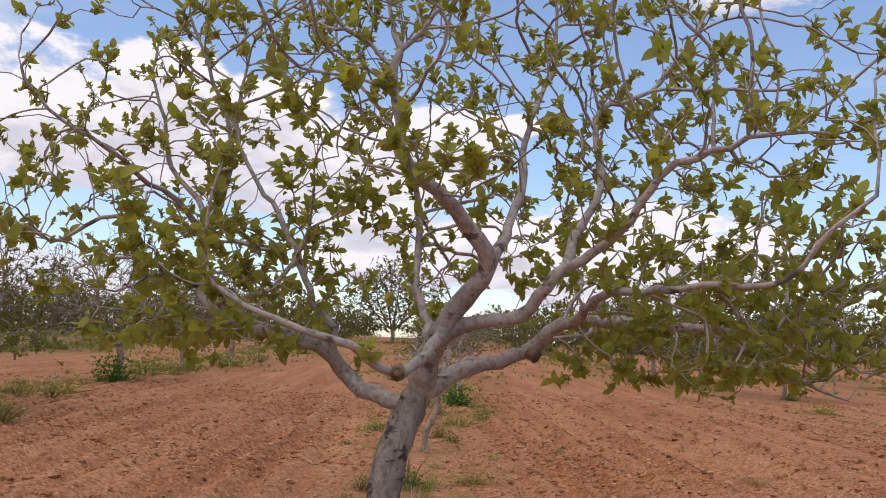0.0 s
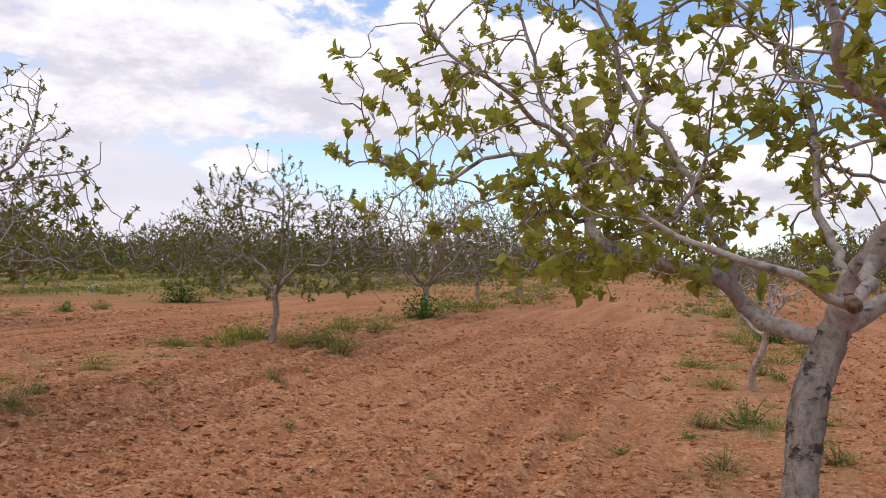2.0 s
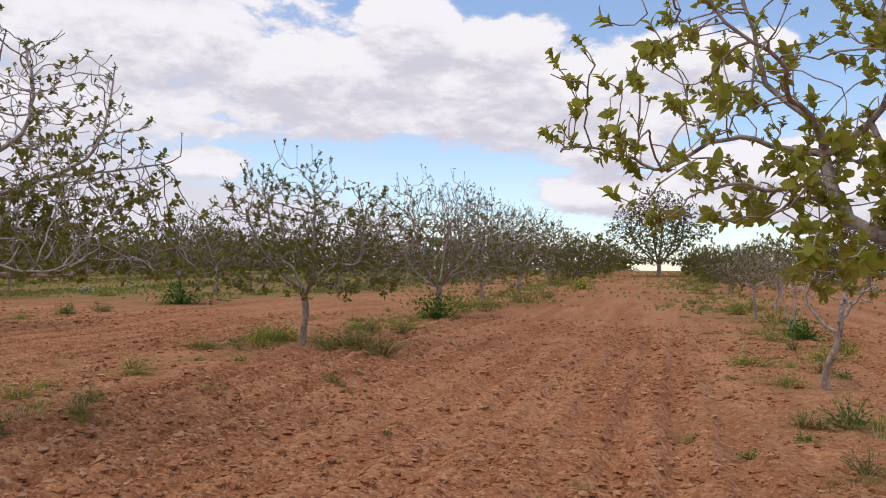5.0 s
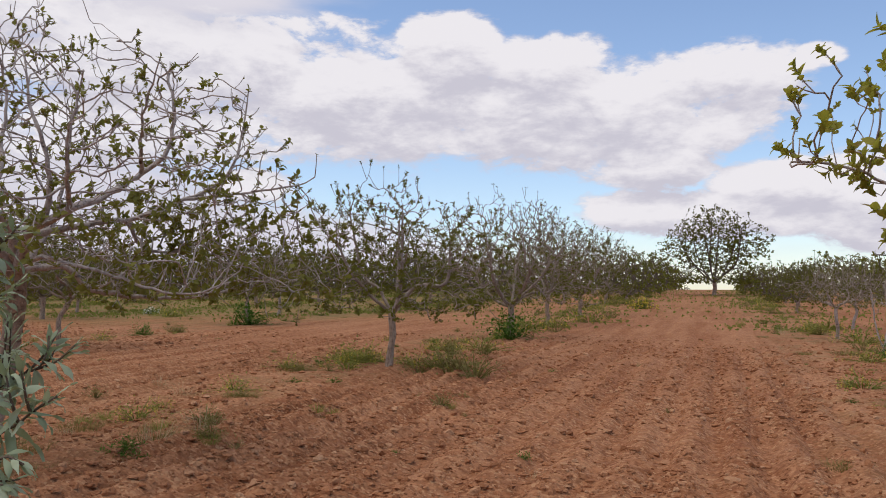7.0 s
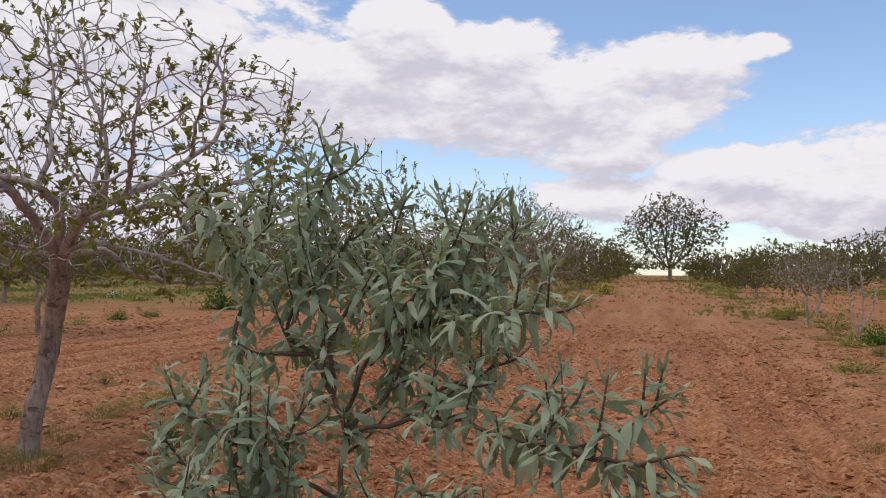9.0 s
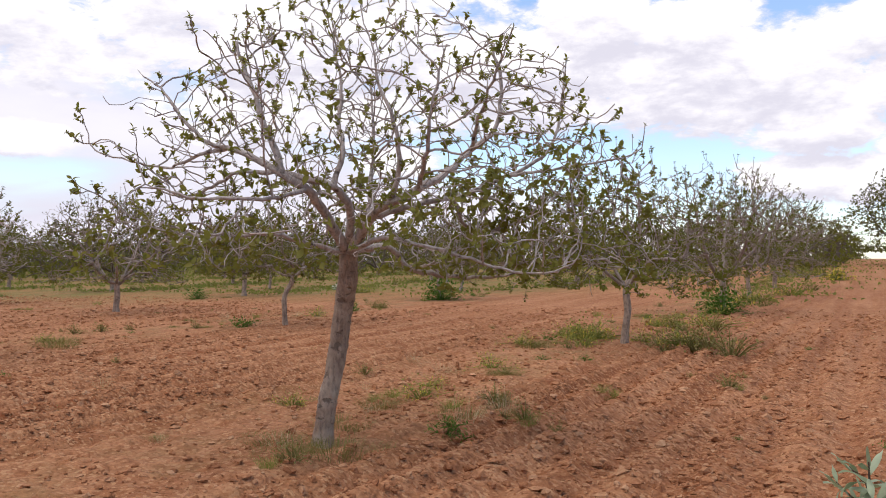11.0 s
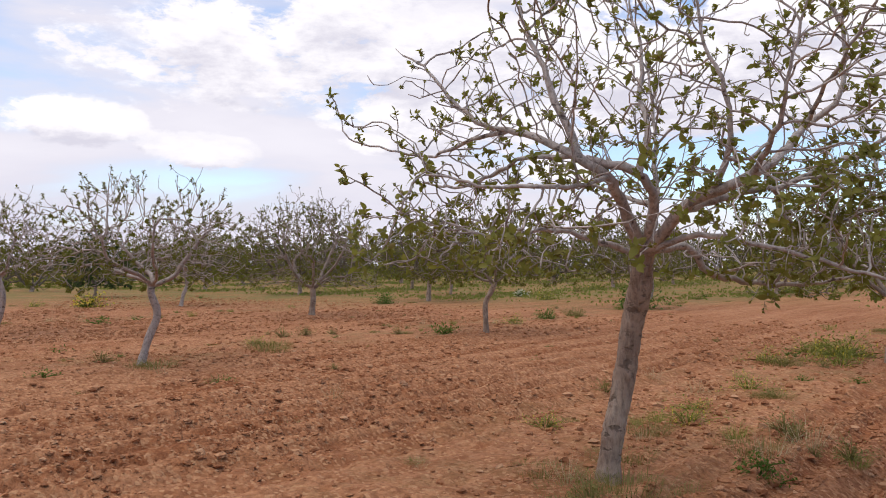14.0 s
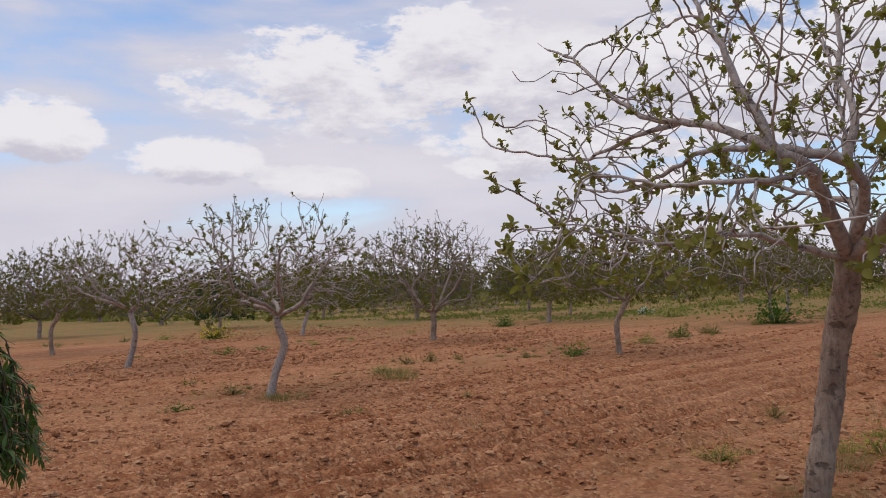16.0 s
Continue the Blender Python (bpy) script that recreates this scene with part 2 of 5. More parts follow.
# olive copy of LEAF, its colour darkened for leaves seen against the light
LEAF_BACKLIT = leaf_material("olive_pistachio_leaf", (0.16, 0.175, 0.034), (0.24, 0.24, 0.05), (0.21, 0.145, 0.05), 0.42, 0.6, 0.2)
LEAF_FAR = leaf_material("pistachio_leaf", (0.12, 0.135, 0.022), (0.175, 0.175, 0.032), (0.15, 0.105, 0.035), 0.35, 0.7, 0.12)
SILVER = leaf_material("silver_leaf", (0.225, 0.285, 0.168), (0.455, 0.52, 0.355), (0.13, 0.18, 0.095), 0.27, 0.6, 0.32)
SILVER_STEM = bark_material("grey_brown_stem", (0.16, 0.12, 0.085), (0.10, 0.075, 0.052), (0.06, 0.045, 0.035), 0.4)
PEPPER = leaf_material("dark_feathery_leaf", (0.065, 0.135, 0.028), (0.11, 0.19, 0.035), (0.03, 0.06, 0.02), 0.3)
GREEN = leaf_material("weed_leaf", (0.07, 0.13, 0.022), (0.11, 0.17, 0.03), (0.16, 0.19, 0.05), 0.3, 0.8, 0.08)
DULL = leaf_material("grey_green_weed", (0.15, 0.155, 0.045), (0.24, 0.21, 0.07), (0.3, 0.21, 0.1), 0.3, 0.8, 0.08)
DULL_GREEN = leaf_material("rank_weed", (0.17, 0.205, 0.045), (0.25, 0.265, 0.06), (0.3, 0.27, 0.09), 0.35, 0.8, 0.08)
LUSH = leaf_material("mallow_leaf", (0.05, 0.125, 0.018), (0.09, 0.18, 0.028), (0.12, 0.19, 0.04), 0.3, 0.8, 0.08)
STRAW = leaf_material("dry_straw", (0.42, 0.33, 0.19), (0.33, 0.24, 0.13), (0.5, 0.42, 0.27), 0.2, 0.8, 0.08)
EVERGREEN = leaf_material("evergreen_leaf", (0.035, 0.06, 0.016), (0.06, 0.09, 0.022), (0.05, 0.07, 0.025), 0.2, 0.7, 0.12)
YELLOW = leaf_material("yellow_flower", (0.62, 0.50, 0.03), (0.7, 0.6, 0.08), (0.5, 0.42, 0.05), 0.3)
WHITE = leaf_material("white_flower", (0.8, 0.8, 0.75), (0.75, 0.75, 0.7), (0.6, 0.62, 0.5), 0.3)


# ---- geometry helpers ----
def mesh_of(name, verts, faces, mat, smooth=True):
    me = bpy.data.meshes.new(name)
    me.from_pydata(verts if isinstance(verts, list) else verts.tolist(), [], faces if isinstance(faces, list) else faces.tolist())
    me.materials.append(mat)
    if smooth:
        me.polygons.foreach_set("use_smooth", [True] * len(me.polygons))
    me.update()
    return me


def part(name, me, parent, label="", at=None):
    ob = new(name, me)
    ob.parent = parent
    if at is not None:
        ob.matrix_basis = at
    if label:
        tagged(ob, label)
    return ob


def lattice(x, y, seed):
    """Smooth value noise over a plane, 0 to 1."""
    x, y = np.asarray(x, float), np.asarray(y, float)
    xi, yi = np.floor(x).astype(np.int64), np.floor(y).astype(np.int64)
    fx, fy = x - xi, y - yi
    fx, fy = fx * fx * (3 - 2 * fx), fy * fy * (3 - 2 * fy)

    def h(a, b):
        v = (a * 374761393 + b * 668265263 + seed * 974711) & 0x7FFFFFFF
        v = ((v ^ (v >> 13)) * 1274126177) & 0x7FFFFFFF
        return ((v ^ (v >> 16)) & 0xFFFF) / 65535.0

    return (h(xi, yi) * (1 - fx) + h(xi + 1, yi) * fx) * (1 - fy) + (h(xi, yi + 1) * (1 - fx) + h(xi + 1, yi + 1) * fx) * fy


def relief(x, y):
    """Height of the ground: a gentle rise ahead, plough furrows along the rows, clods."""
    x, y = np.asarray(x, float), np.asarray(y, float)
    far = np.sqrt((x + 5) ** 2 + y ** 2)
    s = np.clip(y - 3, 0, 110)
    z = 0.02 * np.where(s < 6, s * s / 12, s - 3) + 0.008 * np.clip(y - 33, 0, 80) + 0.006 * np.clip(-(x + 8), 0, 25) - 0.01 * np.clip(y - 140, 0, None)
    wob = 0.4 * lattice(x * 0.5, y * 0.1, 3) + 0.1 * lattice(x * 1.5, y * 0.4, 4)
    mask = np.clip(lattice(x * 0.25, y * 0.12, 5) * 1.6 - 0.1, 0.5, 1)
    row = np.abs((x + 0.1 + 4.575) % 9.15 - 4.575)
    mask = mask * np.clip((row - 0.5) / 1.2, 0.1, 1)
    fade = np.clip(1.35 - far / 26, 0.0, 1)
    z = z + fade * mask * 0.075 * np.sin(2 * math.pi * (x / 0.48 + wob))
    z = z + fade * 0.05 * (lattice(x * 0.9, y * 0.9, 6) - 0.5)
    near = np.clip(1.3 - far / 22, 0, 1)
    z = z + near * (0.05 * (lattice(x * 4.3, y * 4.3, 7) - 0.5) + 0.05 * (lattice(x * 9.5, y * 9.5, 8) - 0.5) * (0.25 + 0.75 * lattice(x * 1.3, y * 1.3, 12)))
    return z


def tangent_frames(P):
    t = np.gradient(P, axis=0)
    t /= np.linalg.norm(t, axis=1)[:, None] + 1e-9
    a = np.cross(t[0], (0.31, 0.87, 0.38))
    out = []
    for k in range(len(P)):
        a = a - t[k] * a.dot(t[k])
        a /= np.linalg.norm(a) + 1e-9
        out.append((a, np.cross(t[k], a)))
    return out


class Geo:
    """Gathers tubes and blades into one mesh."""

    def __init__(self):
        self.v, self.f, self.n = [], [], 0

    def tube(self, P, R, sides, rng=None, knobs=0.0):
        P = np.asarray(P, float)
        frames = tangent_frames(P)
        ang = np.arange(sides) * 2 * math.pi / sides
        ridges = np.ones((len(P), sides, 1))
        if sides > 20:
            along = np.cumsum(np.linalg.norm(np.gradient(P, axis=0), axis=1))
            A, H = np.meshgrid(np.minimum(ang, 2 * math.pi - ang), along)
            ridges = (1 + 0.16 * (lattice(A * 2.6, H * 7, 31) - 0.5) + 0.12 * (lattice(A * 1.3 + 5, H * 3, 32) - 0.5))[..., None]
        c, s = np.cos(ang)[:, None], np.sin(ang)[:, None]
        base = self.n
        for k, (a, b) in enumerate(frames):
            r = R[k] * ridges[k] * (1 + (rng.uniform(-knobs, knobs, (sides, 1)) if knobs else 0))
            self.v.append(P[k] + (c * a + s * b) * r)
        n = len(P)
        for k in range(n - 1):
            for j in range(sides):
                j2 = (j + 1) % sides
                self.f.append((base + k * sides + j, base + k * sides + j2, base + (k + 1) * sides + j2, base + (k + 1) * sides + j))
        self.f.append(tuple(base + (n - 1) * sides + j for j in range(sides)))
        self.n += n * sides

    def add(self, V, F):
        self.v.append(V)
        self.f.extend([tuple(i + self.n for i in f) for f in F])
        self.n += len(V)

    def mesh(self, name, mat, smooth=True):
        return mesh_of(name, np.concatenate(self.v), self.f, mat, smooth)


def leaf_shape(length, width, fold=0.25, droop=0.3, steps=3, wave=0.0, rng=None):
    """One leaf along +x, folded along its midrib and bent down. Returns vertices and faces."""
    V, F = [(0, 0, 0)], []
    for k in range(1, steps + 1):
        u = k / (steps + 1)
        w = width * 0.5 * math.sin(math.pi * u ** 0.85) ** 0.65
        x, z = length * u, -droop * length * u * u
        wv = wave * width * math.sin(9 * u + (rng.uniform(0, 3) if rng else 0))
        V += [(x, -w, z + fold * w + wv), (x, 0, z), (x, w, z + fold * w - wv)]
    V.append((length, 0, -droop * length))
    F += [(0, 1, 2), (0, 2, 3)]
    for k in range(steps - 1):
        a = 1 + 3 * k
        F += [(a, a + 3, a + 4, a + 1), (a + 1, a + 4, a + 5, a + 2)]
    a, e = 1 + 3 * (steps - 1), 1 + 3 * steps
    F += [(a, e, a + 1), (a + 1, e, a + 2)]
    return np.array(V, float), F


def turn_to(d, spin):
    """A rotation that carries +z to d, with a spin about it."""
    d = Vector(d).normalized()
    return np.array((d.to_track_quat("Z", "Y").to_matrix() @ Matrix.Rotation(spin, 3, "Z")))


def rosette(rng, leaves, length, width, steps):
    """A tuft of leaves round a shoot tip that points along +z."""
    g = Geo()
    for i in range(leaves):
        L = length * rng.uniform(0.55, 1.1)
        if steps:
            V, F = leaf_shape(L, width * L / length, rng.uniform(0.15, 0.6), rng.uniform(0.0, 0.55), steps)
        else:
            w = width * L / length * 0.5
            V, F = np.array(((0, 0, 0), (L * 0.5, -w, -0.03 * L), (L, 0, -0.3 * L), (L * 0.5, w, -0.03 * L))), [(0, 1, 2, 3)]
        tilt, spin = rng.uniform(-1.35, -0.1), i * 2.4 + rng.uniform(-0.4, 0.4)
        M = np.array(Matrix.Rotation(spin, 3, "Z") @ Matrix.Rotation(tilt, 3, "Y") @ Matrix.Rotation(rng.uniform(-0.5, 0.5), 3, "X"))
        g.add(V @ M.T + np.array((0, 0, -0.01 * i)), F)
    return np.concatenate(g.v), g.f


# ---- trees ----
def curve_points(ctrl, step):
    """A smooth line through the control points, in steps of the given length."""
    C = np.array(ctrl, float)
    C = np.vstack((2 * C[0] - C[1], C, 2 * C[-1] - C[-2]))
    out = []
    for k in range(1, len(C) - 2):
        n = max(2, int(np.linalg.norm(C[k + 1] - C[k]) / step))
        for u in np.arange(n) / n:
            a, b, c, d = C[k - 1:k + 3]
            out.append(0.5 * (2 * b + (c - a) * u + (2 * a - 5 * b + 4 * c - d) * u * u + (3 * b - a - 3 * c + d) * u ** 3))
    out.append(C[-2])
    return np.array(out)


def colonise(trunk, limbs, goals, step, kill, reach, rng, wild=0.35, rise=0.12, rounds=70):
    """Branches that grow from trunk and limbs towards scattered goals. Returns places and parents."""
    pos, par, kids = [], [], []

    def put(p, q):
        pos.append(np.array(p, float))
        par.append(q)
        kids.append(0)
        if q >= 0:
            kids[q] += 1
        return len(pos) - 1

    q = -1
    for p in curve_points(trunk, step):
        q = put(p, q)
    for limb in limbs:
        P = curve_points(limb, step)
        q = int(np.argmin(np.linalg.norm(np.array(pos) - P[0], axis=1)))
        for p in P[1:]:
            q = put(p + rng.normal(0, 0.006, 3), q)
    G = np.array(goals, float)
    best, dist = np.zeros(len(G), int), np.full(len(G), 1e9)
    fresh = list(range(len(trunk), len(pos)))
    for _ in range(rounds):
        if not fresh or not len(G):
            break
        F = np.array([pos[i] for i in fresh])
        D = np.linalg.norm(G[:, None] - F[None], axis=2)
        k = D.argmin(1)
        m = D[np.arange(len(G)), k]
        win = m < dist
        best[win], dist[win] = np.array(fresh)[k[win]], m[win]
        keep = dist > kill
        G, best, dist = G[keep], best[keep], dist[keep]
        fresh = []
        pull = {}
        for i in np.nonzero(dist < reach)[0]:
            d = G[i] - pos[best[i]]
            pull.setdefault(int(best[i]), []).append(d / (np.linalg.norm(d) + 1e-9))
        for i, ds in pull.items():
            if kids[i] > 2:
                continue
            d = np.mean(ds, axis=0) + rng.normal(0, wild, 3) + np.array((0, 0, rise))
            if par[i] >= 0:
                back = pos[i] - pos[par[i]]
                d = d + 0.35 * back / (np.linalg.norm(back) + 1e-9)
            d /= np.linalg.norm(d) + 1e-9
            fresh.append(put(pos[i] + d * step, i))
    return np.array(pos), par


def dome(rng, n, centre, rx, ry, low, high, shell=0.35, hollow=0.0, hollow_top=0.0):
    """Goals in a bowl-shaped crown with a lobed outline, denser towards its outside, and open above the fork."""
    out = []
    lobes = rng.uniform(0, 6.28, 4)
    while len(out) < n:
        u = rng.uniform(-1, 1, 3)
        r = np.linalg.norm(u)
        a = math.atan2(u[1], u[0])
        lobe = 0.88 + 0.12 * math.sin(3 * a + lobes[0]) * math.sin(4 * u[2] + lobes[1]) + 0.10 * math.sin(7 * a + lobes[2] + 5 * u[2])
        if r > lobe or rng.uniform() > shell + (1 - shell) * r:
            continue
        z = (u[2] + 1) / 2
        wide = 0.8 + 0.32 * math.sin(math.pi * min(1, z * 1.2))
        p = (u[0] * rx * wide, u[1] * ry * wide, low + z * (high - low))
        if math.hypot(p[0], p[1]) < hollow and p[2] < hollow_top:
            continue
        out.append((centre[0] + p[0], centre[1] + p[1], p[2]))
    return np.array(out)


def skirt(rng, n, centre, r0, r1, low, high):
    """Goals for the low outer boughs."""
    a, r, z = rng.uniform(0, 6.283, n), np.sqrt(rng.uniform(r0 * r0, r1 * r1, n)), rng.uniform(low, high, n)
    return np.stack((centre[0] + np.cos(a) * r, centre[1] + np.sin(a) * r, z), -1)


def add_shoots(pos, par, trunk_nodes, rng, chance, length):
    """Short straight end shoots and spurs that stick out of the crown."""
    n = len(pos)
    has = np.zeros(n, bool)
    has[[q for q in par if q >= 0]] = True
    mid = pos[trunk_nodes:].mean(0)
    P, Q = list(pos), list(par)
    for i in range(trunk_nodes + 3, n):
        if rng.uniform() > (chance if not has[i] else chance * 0.12):
            continue
        d = pos[i] - pos[par[i]]
        d = d / (np.linalg.norm(d) + 1e-9)
        out = pos[i] - mid
        out = out / (np.linalg.norm(out) + 1e-9)
        for _ in range(1 if has[i] else rng.randint(1, 4)):
            e = d * (0.6 if not has[i] else 0.2) + out * 0.6 + np.array((0, 0, 0.55)) + rng.normal(0, 0.45, 3)
            e /= np.linalg.norm(e)
            L = length * rng.uniform(0.4, 1.2)
            P.append(pos[i] + e * L * 0.5 + rng.normal(0, 0.006, 3))
            Q.append(i)
            P.append(pos[i] + e * L + np.array((0, 0, 0.15 * L)))
            Q.append(len(P) - 2)
    return np.array(P), Q


def add_sprays(pos, par, trunk_nodes, rng, boxes):
    """Leafy side twigs on the dense low boughs that lie within the given boxes."""
    P, Q = list(pos), list(par)
    for lo, hi, chance in boxes:
        for i in range(trunk_nodes, len(pos)):
            if np.any(pos[i] < lo) or np.any(pos[i] > hi) or rng.uniform() > chance:
                continue
            for _ in range(rng.randint(1, 3)):
                e = rng.normal(0, 1, 3) * np.array((1, 1, 0.7))
                e /= np.linalg.norm(e)
                L = rng.uniform(0.07, 0.22)
                P.append(pos[i] + e * L * 0.5 + rng.normal(0, 0.01, 3))
                Q.append(i)
                P.append(pos[i] + e * L + np.array((0, 0, 0.1 * L)))
                Q.append(len(P) - 2)
    return np.array(P), Q


def girths(limbs, girth, step, trunk_nodes):
    """Least radii along the drawn limbs, from their first radius to their last."""
    out, at = {}, trunk_nodes
    for limb, pair in zip(limbs, girth):
        n = len(curve_points(limb, step)) - 1
        for k in range(n):
            out[at + k] = pair[0] + (pair[1] - pair[0]) * (k / max(1, n - 1)) ** 0.8
        at += n
    return out


def wood(pos, par, tip, power, trunk_nodes, least=()):
    """Radii by the pipe rule, and the wood as chains: (points, radii, whether trunk)."""
    n = len(pos)
    acc = np.zeros(n)
    kids = [[] for _ in range(n)]
    for i in range(n - 1, 0, -1):
        if not kids[i]:
            acc[i] = tip ** power
        kids[par[i]].append(i)
        acc[par[i]] += acc[i]
    R = acc ** (1 / power)
    for i in range(1, n):
        if i in least:
            R[i] = least[i]
        elif i >= trunk_nodes:
            R[i] = min(R[i], R[par[i]] * (0.72 if par[i] in least else 1.0))
    chains, stack = [], [(0, -1)]
    while stack:
        i, q = stack.pop()
        line = [i] if q < 0 else [q, i]
        while kids[line[-1]]:
            ks = sorted(kids[line[-1]], key=lambda k: -acc[k])
            if line[-1] < trunk_nodes - 1 and q < 0:
                ks = sorted(ks, key=lambda k: k != line[-1] + 1)
            elif q < 0 and line[-1] == trunk_nodes - 1:
                for k in ks:
                    stack.append((k, line[-1]))
                break
            for k in ks[1:]:
                stack.append((k, line[-1]))
            line.append(ks[0])
        rad = R[line].copy()
        if q >= 0:
            rad[0] = min(rad[0], rad[1] * 1.15)
        chains.append((line, rad, q < 0))
    tips = [i for i in range(n) if not kids[i]]
    return chains, tips, R, kids


def pistachio(name, label, seed, base, trunk, limbs, goals, step, kill, reach, tip, leaf, leaves, bare=0.0, single=0, fine=True, power=2.7, wild=0.35, shrink=0.3, shoots=(0.7, 0.12), gain=1.0, wood_mat=None, girth=(), trunk_mat=None, group="orchard trees", stubs=(), leaf_mat=None, sprays=(), rise=0.12):
    """A pruned pistachio tree. trunk, limbs and goals are relative to its foot."""
    rng = np.random.RandomState(seed)
    pos, par = colonise(trunk, limbs, goals, step, kill, reach, rng, wild, rise)
    tn = len(curve_points(trunk, step))
    pos, par = add_shoots(pos, par, tn, rng, shoots[0], shoots[1])
    pos, par = add_sprays(pos, par, tn, rng, [(np.array(lo) - np.array(base), np.array(hi) - np.array(base), c) for lo, hi, c in sprays])
    chains, tips, R, kids = wood(pos, par, tip, power, tn, girths(limbs, girth, step, tn))
    tree = tagged(new(name), label, "tree", group)
    top = {}
    for line, rad, is_trunk in chains:
        root = "trunk" if is_trunk else None
        if root is None:
            i = line[0]
            while par[i] >= tn:
                i = par[i]
            j = line[1] if line[0] < tn else i
            root = top.setdefault(j if line[0] < tn else i, len(top)) if fine else 0
        g = top.setdefault(("geo", root), Geo())
        r0 = rad[min(1, len(rad) - 1)]
        sides = (12 if is_trunk else 8 if r0 > 0.03 else 6 if r0 > 0.012 else 4) if fine else (6 if is_trunk else 4 if r0 > 0.02 else 3)
        P = pos[line].copy()
        if is_trunk:
            h = P[:, 2]
            rad = gain * rad * (1 + 0.35 * np.clip(1 - h / 0.25, 0, 1) ** 2) * (1 + 0.05 * np.sin(h * 13 + seed))
            P[0, 2] -= 0.08
            if fine:
                t = np.linspace(0, len(P) - 1, len(P) * 3)
                P = np.stack([np.interp(t, np.arange(len(P)), P[:, k]) for k in range(3)], -1)
                rad, sides = np.interp(t, np.arange(len(rad)), rad), 22
        elif fine and r0 > 0.006:
            rad = rad * (1 + 0.10 * (lattice(np.arange(len(rad)) * 0.7, np.full(len(rad), line[-1] * 1.7), seed) - 0.4))
        g.tube(P, rad, sides, rng, 0.06 if is_trunk and fine else 0.1 if fine and r0 > 0.012 else 0.0)
    part("trunk", top[("geo", "trunk")].mesh("trunk", trunk_mat or BARK_OLD), tree)
    boughs = {}
    for key, g in top.items():
        if isinstance(key, tuple) and key[1] != "trunk":
            boughs[key[1]] = part("limb" if fine else "crown_wood", g.mesh("limb", wood_mat or (BARK if fine else TWIG)), tree)
    for c, d, r in stubs:
        g = Geo()
        d = np.array(d, float) / np.linalg.norm(d)
        c = np.array(c, float)
        g.tube([c - d * 0.05, c - d * 0.015, c, c + d * 0.002, c - d * 0.003], [r * 0.95, r * 1.0, r * 1.02, r * 0.85, r * 0.5], 12, rng, 0.06)
        part("pruning_cut", g.mesh("pruning_cut", CUT), tree, "dark weathered pruning cut")

    def bough_of(i):
        while par[i] >= tn:
            i = par[i]
        return boughs.get(top.get(i), tree)

    # leaves in tufts at the shoot tips, and some on short spurs; fewer and smaller towards the top
    low, high = pos[tn:, 2].min(), pos[:, 2].max()
    spots = []
    for i in list(tips) + [i for i in range(tn, len(pos)) if kids[i] and R[i] < 0.016 and rng.uniform() < leaf]:
        up = (pos[i][2] - low) / (high - low)
        if bare >= 1 or rng.uniform() < bare * (0.2 + 1.2 * up):
            continue
        d = pos[i] - pos[par[i]]
        p = pos[i]
        if kids[i]:
            d = rng.normal(0, 1, 3) + np.array((0, 0, 0.6))
            p = p + d / np.linalg.norm(d) * 0.02
        spots.append((p, d, (0.75 if kids[i] else 1.0) * (1.1 - shrink * up), i))
    rng.shuffle(spots)
    count, size, steps = leaves
    kinds = [rosette(rng, max(2, count + rng.randint(-2, 3)), size, size * 0.6, steps) for _ in range(7)]
    meshes = [mesh_of("sprig", V, F, leaf_mat or LEAF) for V, F in kinds] if single else []
    rest = Geo()
    for k, (p, d, s, i) in enumerate(spots):
        d = d / (np.linalg.norm(d) + 1e-9) + np.array((0, 0, 0.25))
        M = turn_to(d, rng.uniform(0, 6.28))
        s = s * rng.choice((0.45, 0.65, 0.85, 0.97, 1.08))
        j = rng.randint(7)
        if k < single:
            m = Matrix(M.tolist()).to_4x4()
            m.translation = p
            part("sprig", meshes[j], bough_of(i), at=m @ Matrix.Diagonal((s, s, s, 1)))
        else:
            rest.add((kinds[j][0] * s) @ M.T + p, kinds[j][1])
    if rest.v:
        tagged(part("foliage", rest.mesh("foliage", leaf_mat or (LEAF if fine else LEAF_FAR)), tree), kind="stuff")
    tree.location = base
    return tree


def soil_z(x, y):
    return float(relief(np.array([x]), np.array([y]))[0])


def shift(points, base):
    return [tuple(a - b for a, b in zip(p, base)) for p in points]


# ---- ground ----
def axis(a, b, step, low, high):
    core = list(np.arange(a, b, step))
    up, d = [core[-1]], step
    while up[-1] < high:
        d = min(d * 1.07, 60)
        up.append(up[-1] + d)
    down, d = [core[0]], step
    while down[-1] > low:
        d = min(d * 1.07, 60)
        down.append(down[-1] - d)
    return np.array(down[:0:-1] + core + up[1:])


def ground():
    xs, ys = axis(-16.0, 2.0, 0.05, -1500, 1500), axis(2.0, 11.5, 0.05, -400, 2500)
    X, Y = np.meshgrid(xs, ys)
    V = np.stack((X, Y, relief(X, Y)), -1).reshape(-1, 3)
    nx, ny = len(xs), len(ys)
    a = (np.arange(ny - 1)[:, None] * nx + np.arange(nx - 1)[None]).reshape(-1)
    F = np.stack((a, a + 1, a + nx + 1, a + nx), -1)
    tagged(new("ground", mesh_of("ground", V, F, SOIL)), "ploughed red-brown orchard soil with furrows and clods", "ground", kind="structure")


